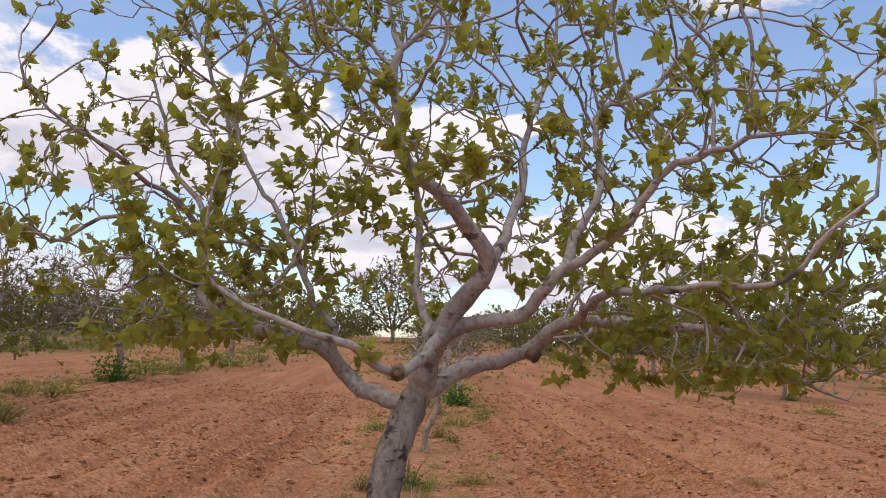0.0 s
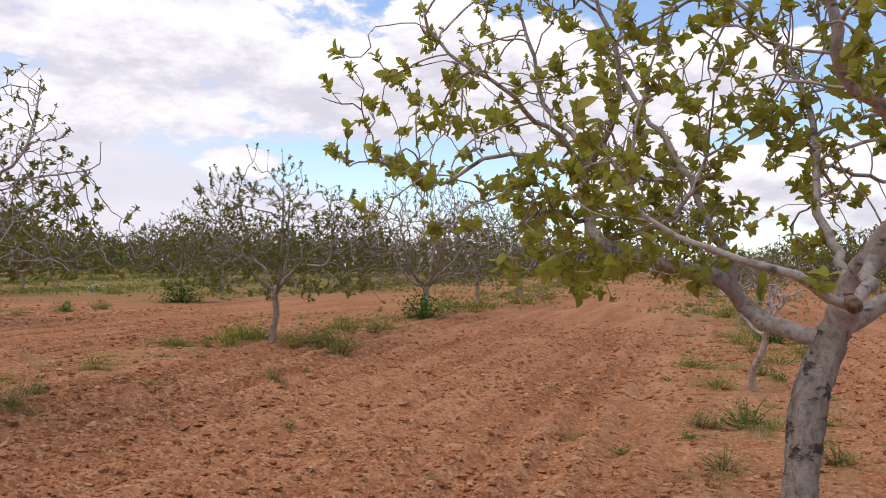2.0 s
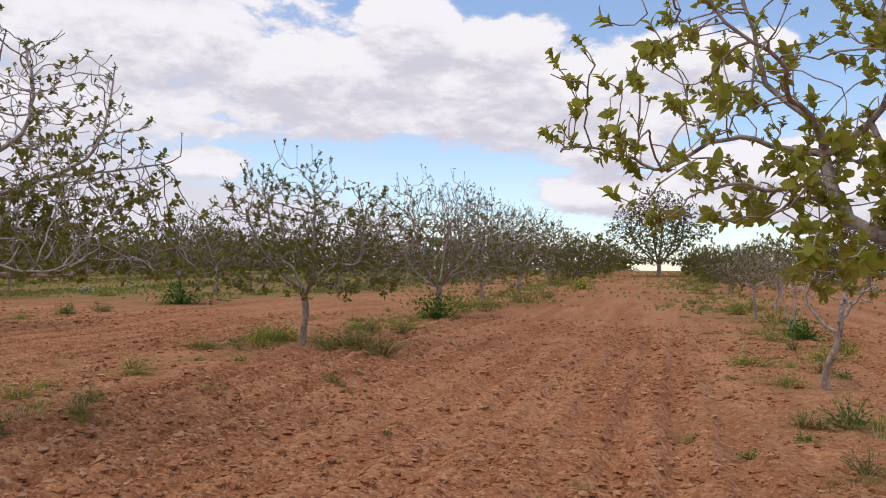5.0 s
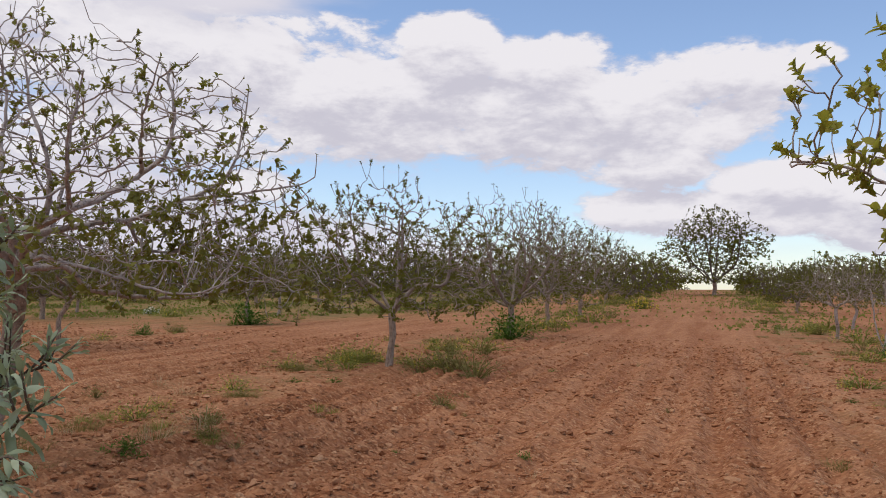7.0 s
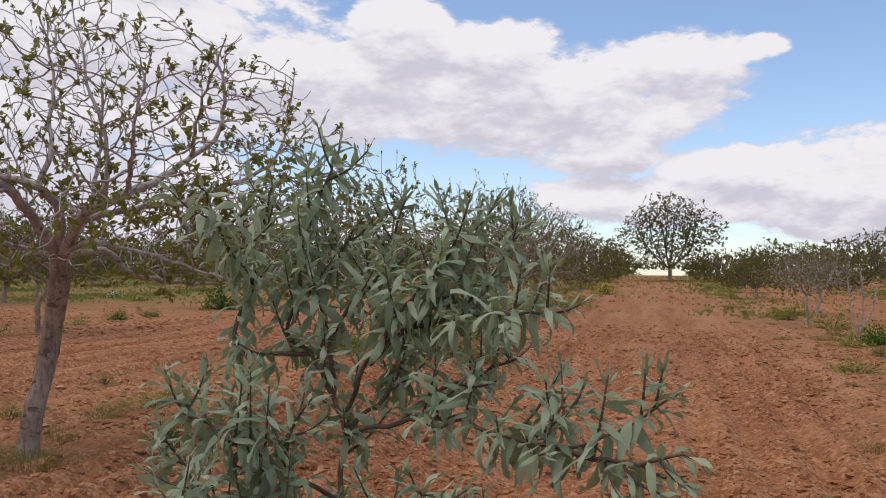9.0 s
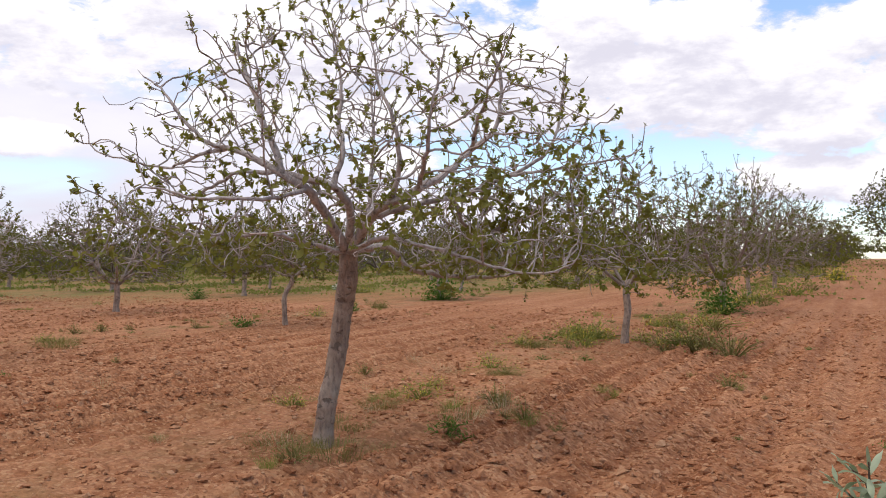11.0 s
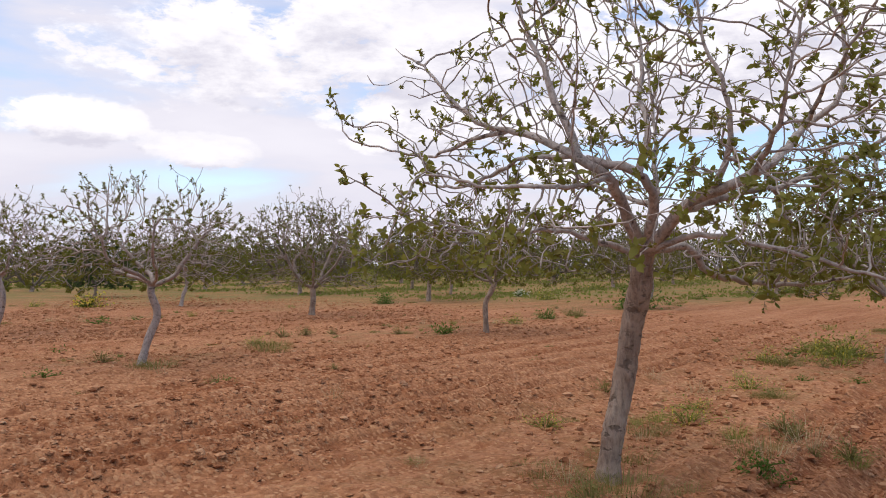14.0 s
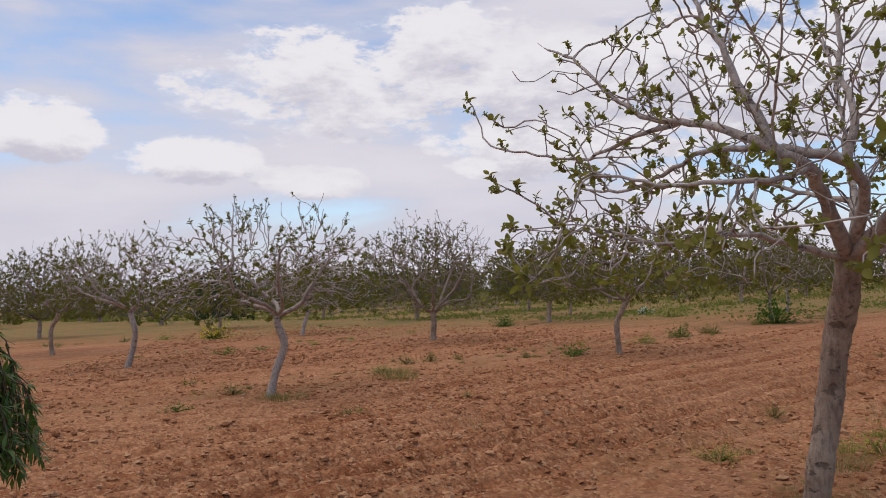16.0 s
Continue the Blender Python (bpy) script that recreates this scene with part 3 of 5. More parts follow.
def soil_clods():
    rng = np.random.RandomState(11)
    ring = [(math.cos(a), math.sin(a)) for a in np.arange(6) * 2 * math.pi / 6]
    V0 = np.array([(0.9 * c, 0.9 * s, -0.4) for c, s in ring] + [(0.92 * c - 0.25 * s, 0.92 * s + 0.25 * c, 0.25) for c, s in ring] + [(0.5 * c, 0.5 * s, 0.68) for c, s in ring] + [(0, 0, 0.78)], float)
    F0 = []
    for k in (0, 6):
        for i in range(6):
            a, b, c, d = k + i, k + (i + 1) % 6, k + 6 + (i + 1) % 6, k + 6 + i
            F0 += [(a, b, c), (a, c, d)]
    F0 = np.array(F0 + [(12 + i, 12 + (i + 1) % 6, 18) for i in range(6)])
    n = 200000
    y = 0.6 + 24 * rng.uniform(0, 1, n) ** 1.25
    x = rng.uniform(-1.65, 1, n) * (6 + y * 0.75) - 7.5
    keep = (lattice(x * 0.5, y * 0.35, 9) + 0.7 * lattice(x * 2.2, y * 2.2, 10) > rng.uniform(0.35, 1.5, n)) & (np.abs((x + 4) / (y + 3.5)) < 2.3) & (rng.uniform(0, 1, n) < np.clip((25 - y) / 12, 0, 1))
    row = np.abs((x + 0.1 + 4.575) % 9.15 - 4.575)
    keep &= (row > 1.3) | (rng.uniform(0, 1, n) < 0.65)
    x, y = x[keep], y[keep]
    n = len(x)
    size = 0.006 + 0.036 * rng.uniform(0, 1, n) ** 6 + 0.0008 * y
    V = V0[None] * rng.uniform(0.7, 1.25, (n, len(V0), 1)) + rng.normal(0, 0.12, (n, len(V0), 3))
    V = V * (size[:, None] * rng.uniform(0.7, 1.4, (n, 3)) * np.array((1, 1, 0.75)))[:, None, :]
    V = V + np.stack((x, y, relief(x, y) + size * 0.15), -1)[:, None, :]
    F = F0[None] + (np.arange(n) * len(V0))[:, None, None]
    tagged(new("soil_clods", mesh_of("soil_clods", V.reshape(-1, 3), F.reshape(-1, 3), CLOD, False)), "crumbly red soil clods and pale stones", "soil", kind="stuff")


ground()
soil_clods()


# ---- the large tree of the first row ----
def tree_one():
    rng = np.random.RandomState(5)
    base = (-0.2, 3.72, soil_z(-0.2, 3.72))
    trunk = [(-0.2, 3.72, 0), (-0.17, 3.73, 0.45), (-0.14, 3.75, 0.85), (-0.11, 3.78, 1.04), (-0.04, 3.85, 1.24), (0.0, 3.87, 1.3)]
    limbs = []
    limbs.append([(-0.05, 3.83, 1.22), (-0.13, 3.88, 1.27), (-0.27, 3.98, 1.29), (-0.36, 4.05, 1.37), (-0.4, 4.0, 1.45), (-0.5, 3.95, 1.5), (-0.63, 3.92, 1.53), (-0.84, 3.92, 1.59), (-1.01, 4.0, 1.67), (-1.08, 4.15, 1.81), (-1.11, 4.25, 2.02)])
    limbs.append([(-0.4, 4.0, 1.45), (-0.42, 3.95, 1.56), (-0.5, 3.9, 1.68), (-0.55, 3.9, 1.8), (-0.6, 3.9, 1.93), (-0.69, 3.95, 2.1), (-0.77, 4.0, 2.2), (-0.86, 4.0, 2.34), (-0.92, 4.0, 2.51), (-0.91, 4.0, 2.7), (-0.88, 4.0, 2.9)])
    limbs.append([(-1.11, 4.25, 2.02), (-1.16, 4.1, 2.11), (-1.26, 3.99, 2.19), (-1.33, 3.8, 2.25), (-1.37, 3.58, 2.31), (-1.54, 3.5, 2.39), (-1.63, 3.45, 2.48), (-1.68, 3.4, 2.58)])
    limbs.append([(-1.11, 4.25, 2.02), (-1.13, 4.3, 2.16), (-1.24, 4.35, 2.28), (-1.35, 4.4, 2.39), (-1.4, 4.4, 2.65), (-1.48, 4.4, 2.89), (-1.45, 4.4, 3.11)])
    limbs.append([(-1.11, 4.25, 2.02), (-0.98, 3.95, 2.11), (-0.92, 3.86, 2.23), (-0.9, 3.8, 2.4), (-0.94, 3.75, 2.57), (-1.0, 3.7, 2.71), (-1.07, 3.7, 2.89)])
    limbs.append([(-1.11, 4.25, 2.02), (-1.29, 4.25, 2.06), (-1.53, 4.22, 2.1), (-1.69, 4.2, 2.03), (-1.81, 4.22, 1.96), (-1.91, 4.22, 1.99), (-2.02, 4.2, 2.05), (-2.24, 4.2, 2.09)])
    limbs.append([(-0.98, 3.95, 2.11), (-0.88, 3.92, 1.97), (-0.75, 3.9, 1.93), (-0.63, 3.85, 1.9)])
    limbs.append([(-1.01, 4.0, 1.67), (-0.84, 3.9, 1.68), (-0.68, 3.85, 1.75), (-0.58, 3.8, 1.88), (-0.52, 3.8, 2.1)])
    limbs.append([(-1.09, 4.2, 1.9), (-1.31, 4.25, 1.86), (-1.54, 4.2, 1.89), (-1.71, 4.2, 1.82)])
    limbs.append([(-1.05, 4.1, 1.73), (-1.22, 4.0, 1.8), (-1.33, 3.95, 1.75), (-1.4, 3.9, 1.71)])
    limbs.append([(0.0, 3.87, 1.3), (0.06, 3.7, 1.54), (0.17, 3.6, 1.71), (0.26, 3.5, 1.85), (0.17, 3.4, 2.0), (0.07, 3.3, 2.09), (-0.08, 3.2, 2.2), (-0.13, 3.1, 2.41), (-0.14, 3.1, 2.67)])
    limbs.append([(0.09, 3.66, 1.56), (-0.01, 3.25, 1.45), (-0.09, 3.05, 1.41), (-0.25, 3.0, 1.5), (-0.41, 3.0, 1.55), (-0.57, 3.0, 1.6), (-0.74, 3.0, 1.7)])
    limbs.append([(0.27, 3.5, 1.86), (0.33, 3.6, 1.96), (0.43, 3.8, 2.25), (0.46, 3.9, 2.54), (0.59, 4.0, 2.88), (0.6, 4.0, 3.23)])
    limbs.append([(0.0, 3.87, 1.3), (0.22, 3.95, 1.41), (0.49, 3.95, 1.49), (0.58, 3.9, 1.6), (0.77, 3.8, 1.64), (1.02, 3.7, 1.64), (1.3, 3.6, 1.61), (1.6, 3.5, 1.62)])
    limbs.append([(0.08, 3.68, 1.55), (0.24, 3.6, 1.62), (0.4, 3.5, 1.64), (0.49, 3.4, 1.76), (0.56, 3.35, 1.84), (0.68, 3.3, 1.9), (0.78, 3.2, 2.02), (0.87, 3.1, 2.17), (1.03, 3.0, 2.25), (1.27, 2.9, 2.31)])
    limbs.append([(0.57, 3.35, 1.86), (0.62, 3.5, 1.98), (0.74, 3.6, 2.22), (0.76, 3.7, 2.58), (0.98, 3.7, 2.68), (1.11, 3.7, 2.83), (1.27, 3.7, 3.1)])
    limbs.append([(1.3, 3.6, 1.61), (1.4, 3.58, 1.52), (1.55, 3.55, 1.43), (1.79, 3.55, 1.34)])
    limbs.append([(0.68, 3.84, 1.62), (0.71, 3.3, 1.74), (0.81, 3.1, 1.73), (0.97, 2.9, 1.75), (1.16, 2.7, 1.75), (1.23, 2.6, 1.87), (1.36, 2.5, 2.0)])
    limbs.append([(0.02, 3.82, 1.4), (0.03, 4.0, 1.57), (-0.04, 4.2, 1.79), (-0.04, 4.3, 2.03), (-0.07, 4.4, 2.37), (-0.22, 4.5, 2.7), (-0.52, 4.6, 3.13), (-0.54, 4.6, 3.43)])
    goals = dome(rng, 2300, (0.1, 3.85, 0), 2.2, 1.6, 1.35, 3.7, 0.5, 0.75, 1.95)
    goals = np.vstack((goals, skirt(rng, 260, (0.1, 3.85, 0), 0.9, 2.1, 1.6, 2.0)))
    goals = np.vstack((goals, rng.uniform((0.7, 3.1, 1.36), (2.1, 4.3, 1.95), (760, 3)), rng.uniform((-1.3, 3.3, 1.42), (-0.4, 4.3, 1.95), (360, 3)), rng.uniform((-2.3, 3.7, 1.9), (-1.5, 4.4, 2.3), (120, 3))))
    goals = goals[goals[:, 0] > np.where(goals[:, 2] > 2.4, -1.9, -2.3)]
    goals = goals[(goals[:, 1] > np.where(goals[:, 0] < -0.9, 3.25, 2.5)) & ~((np.abs(goals[:, 0] - 0.15) < 0.85) & (goals[:, 1] < 3.5) & (goals[:, 2] < 2.0))]
    pistachio("pistachio_tree", "grey pistachio tree with pruned forked limbs and fresh yellow-green leaves", 21, base,
              shift(trunk, base), [shift(l, base) for l in limbs], goals - np.array(base), 0.06, 0.12, 0.42, 0.0028, 0.14, (9, 0.066, 3), 0.08, 300, wild=0.16, power=2.4, trunk_mat=SCARRED, gain=1.12, sprays=[((-1.35, 3.2, 1.4), (-0.3, 4.4, 2.0), 0.08), ((0.6, 2.8, 1.3), (2.2, 4.4, 2.05), 0.09)], rise=0.3,
              girth=[(0.042, 0.027), (0.022, 0.006), (0.016, 0.006), (0.018, 0.006), (0.019, 0.006), (0.015, 0.006), (0.013, 0.008), (0.018, 0.007), (0.014, 0.005), (0.012, 0.005),
                     (0.062, 0.012), (0.03, 0.008), (0.026, 0.007), (0.045, 0.012), (0.036, 0.008), (0.022, 0.006), (0.013, 0.005), (0.024, 0.007), (0.026, 0.006)],
              stubs=[(Vector((-0.08, 2.99, 1.405)) - Vector(base), (0.0, -1, -0.25), 0.026), (Vector((0.53, 3.9, 1.475)) - Vector(base), (0.8, -0.6, -0.5), 0.031)])


def tree_three():
    rng = np.random.RandomState(8)
    base = (-8.5, 5.7, soil_z(-8.5, 5.7))
    trunk = [(-8.5, 5.7, 0), (-8.46, 5.7, 0.3), (-8.42, 5.75, 0.6), (-8.38, 5.78, 0.9), (-8.34, 5.77, 1.16), (-8.24, 5.7, 1.4), (-8.18, 5.63, 1.65)]
    top = (-8.18, 5.63, 1.62)
    limbs = []
    limbs.append([top, (-8.15, 5.25, 1.92), (-8.13, 4.98, 2.11), (-8.25, 4.84, 2.22), (-8.33, 4.85, 2.42), (-8.45, 4.85, 2.62), (-8.5, 4.85, 2.79), (-8.63, 4.85, 3.04), (-8.73, 4.85, 3.29)])
    limbs.append([(-8.25, 4.84, 2.22), (-8.49, 4.8, 2.35), (-8.8, 4.83, 2.46), (-9.02, 4.85, 2.51), (-9.32, 4.9, 2.73), (-9.65, 4.95, 3.04), (-9.91, 5.0, 3.18)])
    limbs.append([(-8.8, 4.83, 2.46), (-9.25, 4.95, 2.43), (-9.68, 5.03, 2.37), (-10.02, 4.88, 2.46), (-10.35, 4.85, 2.56), (-10.49, 4.85, 2.86)])
    limbs.append([(-8.25, 4.84, 2.22), (-8.6, 4.75, 2.24), (-8.88, 4.75, 2.14), (-9.23, 4.8, 2.09), (-9.59, 4.9, 2.16)])
    limbs.append([top, (-7.98, 5.35, 1.95), (-7.97, 5.1, 2.14), (-8.1, 4.95, 2.18), (-8.22, 4.87, 2.21)])
    limbs.append([(-7.97, 5.1, 2.14), (-7.95, 5.2, 2.4), (-8.06, 5.3, 2.69), (-8.06, 5.35, 2.98), (-8.18, 5.4, 3.29)])
    limbs.append([top, (-7.74, 5.3, 1.91), (-7.46, 5.2, 2.01), (-7.28, 5.2, 2.08), (-7.21, 5.5, 2.22), (-7.17, 5.9, 2.46), (-6.99, 5.95, 2.6), (-6.94, 6.0, 2.91), (-6.96, 6.0, 3.15), (-7.07, 6.0, 3.4)])
    limbs.append([(-7.5, 5.2, 2.0), (-7.37, 5.1, 2.3), (-7.38, 5.0, 2.63), (-7.49, 5.0, 2.86), (-7.54, 5.0, 3.15)])
    limbs.append([(-7.28, 5.2, 2.08), (-7.03, 4.9, 2.31), (-6.96, 4.8, 2.51), (-6.9, 4.8, 2.76), (-6.84, 4.8, 2.97)])
    limbs.append([(-7.74, 5.3, 1.91), (-7.55, 5.8, 2.04), (-7.4, 5.99, 2.06), (-7.36, 6.2, 1.86), (-7.15, 6.4, 1.83), (-6.95, 6.5, 1.93)])
    limbs.append([(-7.4, 5.99, 2.06), (-7.03, 6.32, 2.28), (-6.7, 6.45, 2.5), (-6.63, 6.57, 2.87), (-6.6, 6.6, 3.3)])
    limbs.append([(-7.03, 6.32, 2.28), (-6.5, 6.5, 2.35), (-6.06, 6.68, 2.44), (-5.95, 6.7, 2.55)])
    limbs.append([(-7.17, 5.9, 2.46), (-6.95, 5.6, 2.65), (-6.72, 5.33, 2.86), (-6.5, 5.2, 3.2)])
    limbs.append([top, (-8.1, 5.85, 1.68), (-8.0, 6.05, 1.66), (-7.92, 6.24, 1.49), (-7.7, 6.7, 1.42), (-7.42, 7.0, 1.42), (-7.1, 7.2, 1.5)])
    limbs.append([top, (-7.75, 5.4, 1.73), (-7.4, 5.3, 1.7), (-7.0, 5.4, 1.58), (-6.5, 5.54, 1.44), (-6.2, 5.6, 1.52)])
    limbs.append([top, (-8.35, 5.3, 1.7), (-8.55, 5.0, 1.78), (-8.9, 4.8, 1.74), (-9.3, 4.7, 1.85)])
    limbs.append([(-8.13, 4.98, 2.11), (-8.05, 4.47, 2.0), (-8.5, 4.2, 2.0), (-8.9, 4.1, 2.1)])
    limbs.append([top, (-8.3, 6.1, 2.0), (-8.45, 6.4, 2.35), (-8.55, 6.6, 2.8), (-8.7, 6.8, 3.3)])
    limbs.append([(-8.3, 6.1, 2.0), (-8.8, 6.4, 2.15), (-9.3, 6.5, 2.4), (-9.6, 6.5, 2.9)])
    goals = dome(rng, 2100, (-8.1, 5.75, 0), 2.1, 1.9, 1.4, 3.9, 0.5, 0.6, 2.1)
    goals = np.vstack((goals, skirt(rng, 420, (-8.2, 5.7, 0), 0.9, 2.2, 1.4, 2.0), dome(rng, 260, (-6.75, 6.5, 0), 0.8, 0.75, 1.5, 2.9, 0.6), rng.uniform((-7.6, 5.9, 1.4), (-5.9, 7.3, 2.2), (420, 3))))
    pistachio("pistachio_tree", "leaning pistachio tree with crooked grey branches and sparse leaf tufts", 22, base,
              shift(trunk, base), [shift(l, base) for l in limbs], goals - np.array(base), 0.07, 0.15, 0.46, 0.0036, 0.06, (8, 0.066, 3), 0.3, 300, wild=0.2, power=2.4, shrink=0.42, leaf_mat=LEAF_BACKLIT, gain=1.0, sprays=[((-7.7, 5.8, 1.35), (-5.8, 7.4, 2.3), 0.2), ((-9.7, 4.2, 1.5), (-8.6, 5.7, 2.2), 0.12)], rise=0.35,
              girth=[(0.05, 0.012), (0.026, 0.008), (0.016, 0.005), (0.02, 0.007), (0.042, 0.026), (0.024, 0.008), (0.05, 0.01), (0.024, 0.007),
                     (0.022, 0.007), (0.032, 0.009), (0.022, 0.007), (0.015, 0.005), (0.018, 0.006), (0.036, 0.009), (0.026, 0.007), (0.026, 0.008), (0.02, 0.007), (0.034, 0.009), (0.022, 0.007)])


tree_one()
tree_three()


# ---- the rest of the orchard ----
def plain_tree(name, label, seed, height, wide, fork, bend, n_limbs, goals, step, kill, tip, leaf, leaves, bare, fine, shoot=0.6, wood_mat=None, steep=1.0, trunk_mat=None, lean=0.0, leaf_mat=None):
    """A smaller orchard tree of the given height and crown, standing at the origin."""
    rng = np.random.RandomState(seed)
    t = [(0, 0, 0), (bend * 0.35, bend * 0.2, fork * 0.3), (bend * 0.8, bend * 0.1, fork * 0.6), (bend * 0.45, 0, fork * 0.85), (bend * 0.5, 0, fork)]
    t = [(x + lean * (z / fork) ** 1.5, y, z) for x, y, z in t]
    limbs = []
    for k in range(n_limbs):
        a = k * 6.283 / n_limbs + rng.uniform(-0.4, 0.4)
        c, s = math.cos(a), math.sin(a)
        r = wide * rng.uniform(0.3, 0.5)
        z = height - fork
        start = (bend * 0.5 + lean, 0, fork * rng.uniform(0.9, 1.0))
        limbs.append([start, (bend * 0.5 + lean + c * r * 0.5, s * r * 0.5, fork + z * steep * rng.uniform(0.02, 0.14)), (c * r * 1.1, s * r * 1.1, fork + z * steep * rng.uniform(0.12, 0.3)), (c * r * 1.35 + rng.normal(0, 0.15), s * r * 1.35 + rng.normal(0, 0.15), fork + z * min(steep, 1.5) * rng.uniform(0.3, 0.55))])
    G = dome(rng, goals, (0, 0, 0), wide * 1.1, wide * 1.1, fork * 0.85, height, 0.5, wide * 0.3, fork * 1.35)
    G = np.vstack((G, skirt(rng, goals // 5, (0, 0, 0), wide * 0.5, wide * 1.05, fork * 0.9, fork * 1.4)))
    return pistachio(name, label, seed, (0, 0, 0), t, limbs, G, step, kill, kill * 3.0, tip, leaf, leaves, bare, 0, fine, group="orchard trees", power=2.3, gain=0.9, shoots=(shoot * 0.75, 0.28), wood_mat=wood_mat, trunk_mat=trunk_mat, leaf_mat=leaf_mat)


PALE = "grey-barked pistachio tree with small tufts of spring leaves"
TWIGGY = "wide twiggy pistachio tree, almost bare, on red soil"
MID = [
    plain_tree("pistachio_tree", PALE, 31, 3.25, 1.8, 0.95, 0.08, 5, 950, 0.1, 0.17, 0.0045, 0.42, (12, 0.075, 0), 0.15, False, 0.75, GREY, 1.35),
    plain_tree("pistachio_tree", PALE, 32, 3.15, 1.9, 1.25, -0.2, 5, 1150, 0.1, 0.16, 0.0042, 0.5, (12, 0.075, 0), 0.14, False, 0.75, GREY, 1.0, None, 0.3),
    plain_tree("pistachio_tree", PALE, 33, 3.05, 1.75, 1.35, 0.3, 5, 800, 0.09, 0.165, 0.005, 0.2, (11, 0.07, 0), 0.12, False, 0.75, PALE_BARK, 1.0, PALE_BARK),
    plain_tree("pistachio_tree", TWIGGY, 34, 3.55, 2.0, 0.8, 0.05, 6, 1300, 0.1, 0.155, 0.0048, 0.12, (7, 0.07, 0), 0.3, False, 0.7, GREY),
]
FAR = [
    plain_tree("pistachio_tree", PALE, 41, 3.5, 2.2, 0.8, 0.1, 5, 650, 0.18, 0.24, 0.008, 1.0, (9, 0.13, 0), 0.05, False, 0.4),
    plain_tree("pistachio_tree", PALE, 42, 3.4, 2.1, 0.85, -0.1, 5, 650, 0.18, 0.24, 0.008, 0.8, (9, 0.12, 0), 0.15, False, 0.5),
    plain_tree("pistachio_tree", PALE, 43, 3.8, 2.3, 0.75, 0.0, 6, 650, 0.18, 0.24, 0.008, 1.0, (9, 0.13, 0), 0.05, False, 0.4),
]
DISTANT = [
    plain_tree("pistachio_tree", PALE, 44, 3.7, 2.1, 0.32, 0.0, 5, 210, 0.3, 0.36, 0.02, 0.9, (5, 0.36, 0), 0.1, False, 0.0),
    plain_tree("pistachio_tree", PALE, 45, 3.4, 2.0, 0.32, 0.1, 5, 210, 0.3, 0.36, 0.02, 0.9, (5, 0.33, 0), 0.2, False, 0.0),
    plain_tree("pistachio_tree", PALE, 46, 4.0, 2.2, 0.32, 0.0, 6, 210, 0.3, 0.36, 0.02, 0.9, (5, 0.36, 0), 0.1, False, 0.0),
]
# trees whose place is known: x, y, kind, turn, size
KNOWN = [
    (-8.35, 14.6, 0, 20, 1.07), (-8.1, 23.2, 3, 50, 1.15), (-17.3, 7.4, 2, 58, 0.95), (-16.6, 15.5, 1, 37, 0.95), (-18.3, 26.4, 0, 200, 1.0),
    (-25.0, 8.6, 2, 10, 1.0), (-24.0, 17.1, 3, 60, 1.02), (-32.2, 9.5, 1, 40, 1.0), (-20.9, 33.3, 2, 300, 1.0), (-31.5, 17.8, 2, 77, 1.0),
    (-8.4, 30.5, 0, 140, 1.2), (-8.5, 38.5, 3, 10, 1.2), (10.6, 24.8, 1, 30, 1.0), (9.1, 27.9, 0, 310, 0.9), (0.55, 25.7, 2, 250, 0.68), (1.7, 31.2, 2, 20, 0.72), (-30.2, 31.6, 1, 190, 1.0),
]


def place(kinds, used, x, y, k, turn, size):
    m = pose(x, y, soil_z(x, y), 0, 0, turn) @ Matrix.Diagonal((size, size, size, 1))
    ob = kinds[k]
    if ob.name in used:
        ob = copy_thing(ob, m)
        ob.scale = (size, size, size)
    else:
        used.add(ob.name)
        ob.matrix_basis = m


def orchard():
    rng = np.random.RandomState(77)
    used, backdrop = set(), []
    for x, y, k, turn, size in KNOWN:
        place(MID, used, x, y, k, turn, size)
    taken = [(x, y) for x, y, *_ in KNOWN] + [(-0.2, 3.8), (-8.5, 5.8), (0.1, 11.6), (-2.8, 80.0), (0.85, 20.6), (-42.8, 20.9)]
    for r in range(-7, 17):
        for k in range(0, 22):
            x = -9.15 * r + rng.uniform(-0.5, 0.5) + (1.5 if r == 0 else 0.0)
            y = 3.9 + 1.95 * r + 8.05 * k + rng.uniform(-0.6, 0.6)
            turn, size, kind, skip = rng.uniform(0, 360), rng.uniform(0.85, 1.12), rng.randint(3), rng.uniform()
            if y < 8 or (r < 0 and y < 20) or y > 150 or min(math.hypot(x - a, y - b) for a, b in taken) < 5.5 or skip < 0.06:
                continue
            if abs(math.degrees(math.atan2(-x - 3, y)) - 23) > 62:
                continue
            far = math.hypot(x + 4, y)
            if r == 0:
                size *= 0.7
            if far > 85:
                backdrop.append((x, y, kind, turn, size * 1.15))
            else:
                place(MID if far < 27 else FAR if far < 55 else DISTANT, used, x, y, kind, turn, size if far < 27 else size * (1.0 + 0.15 * skip))
    far_orchard(backdrop)


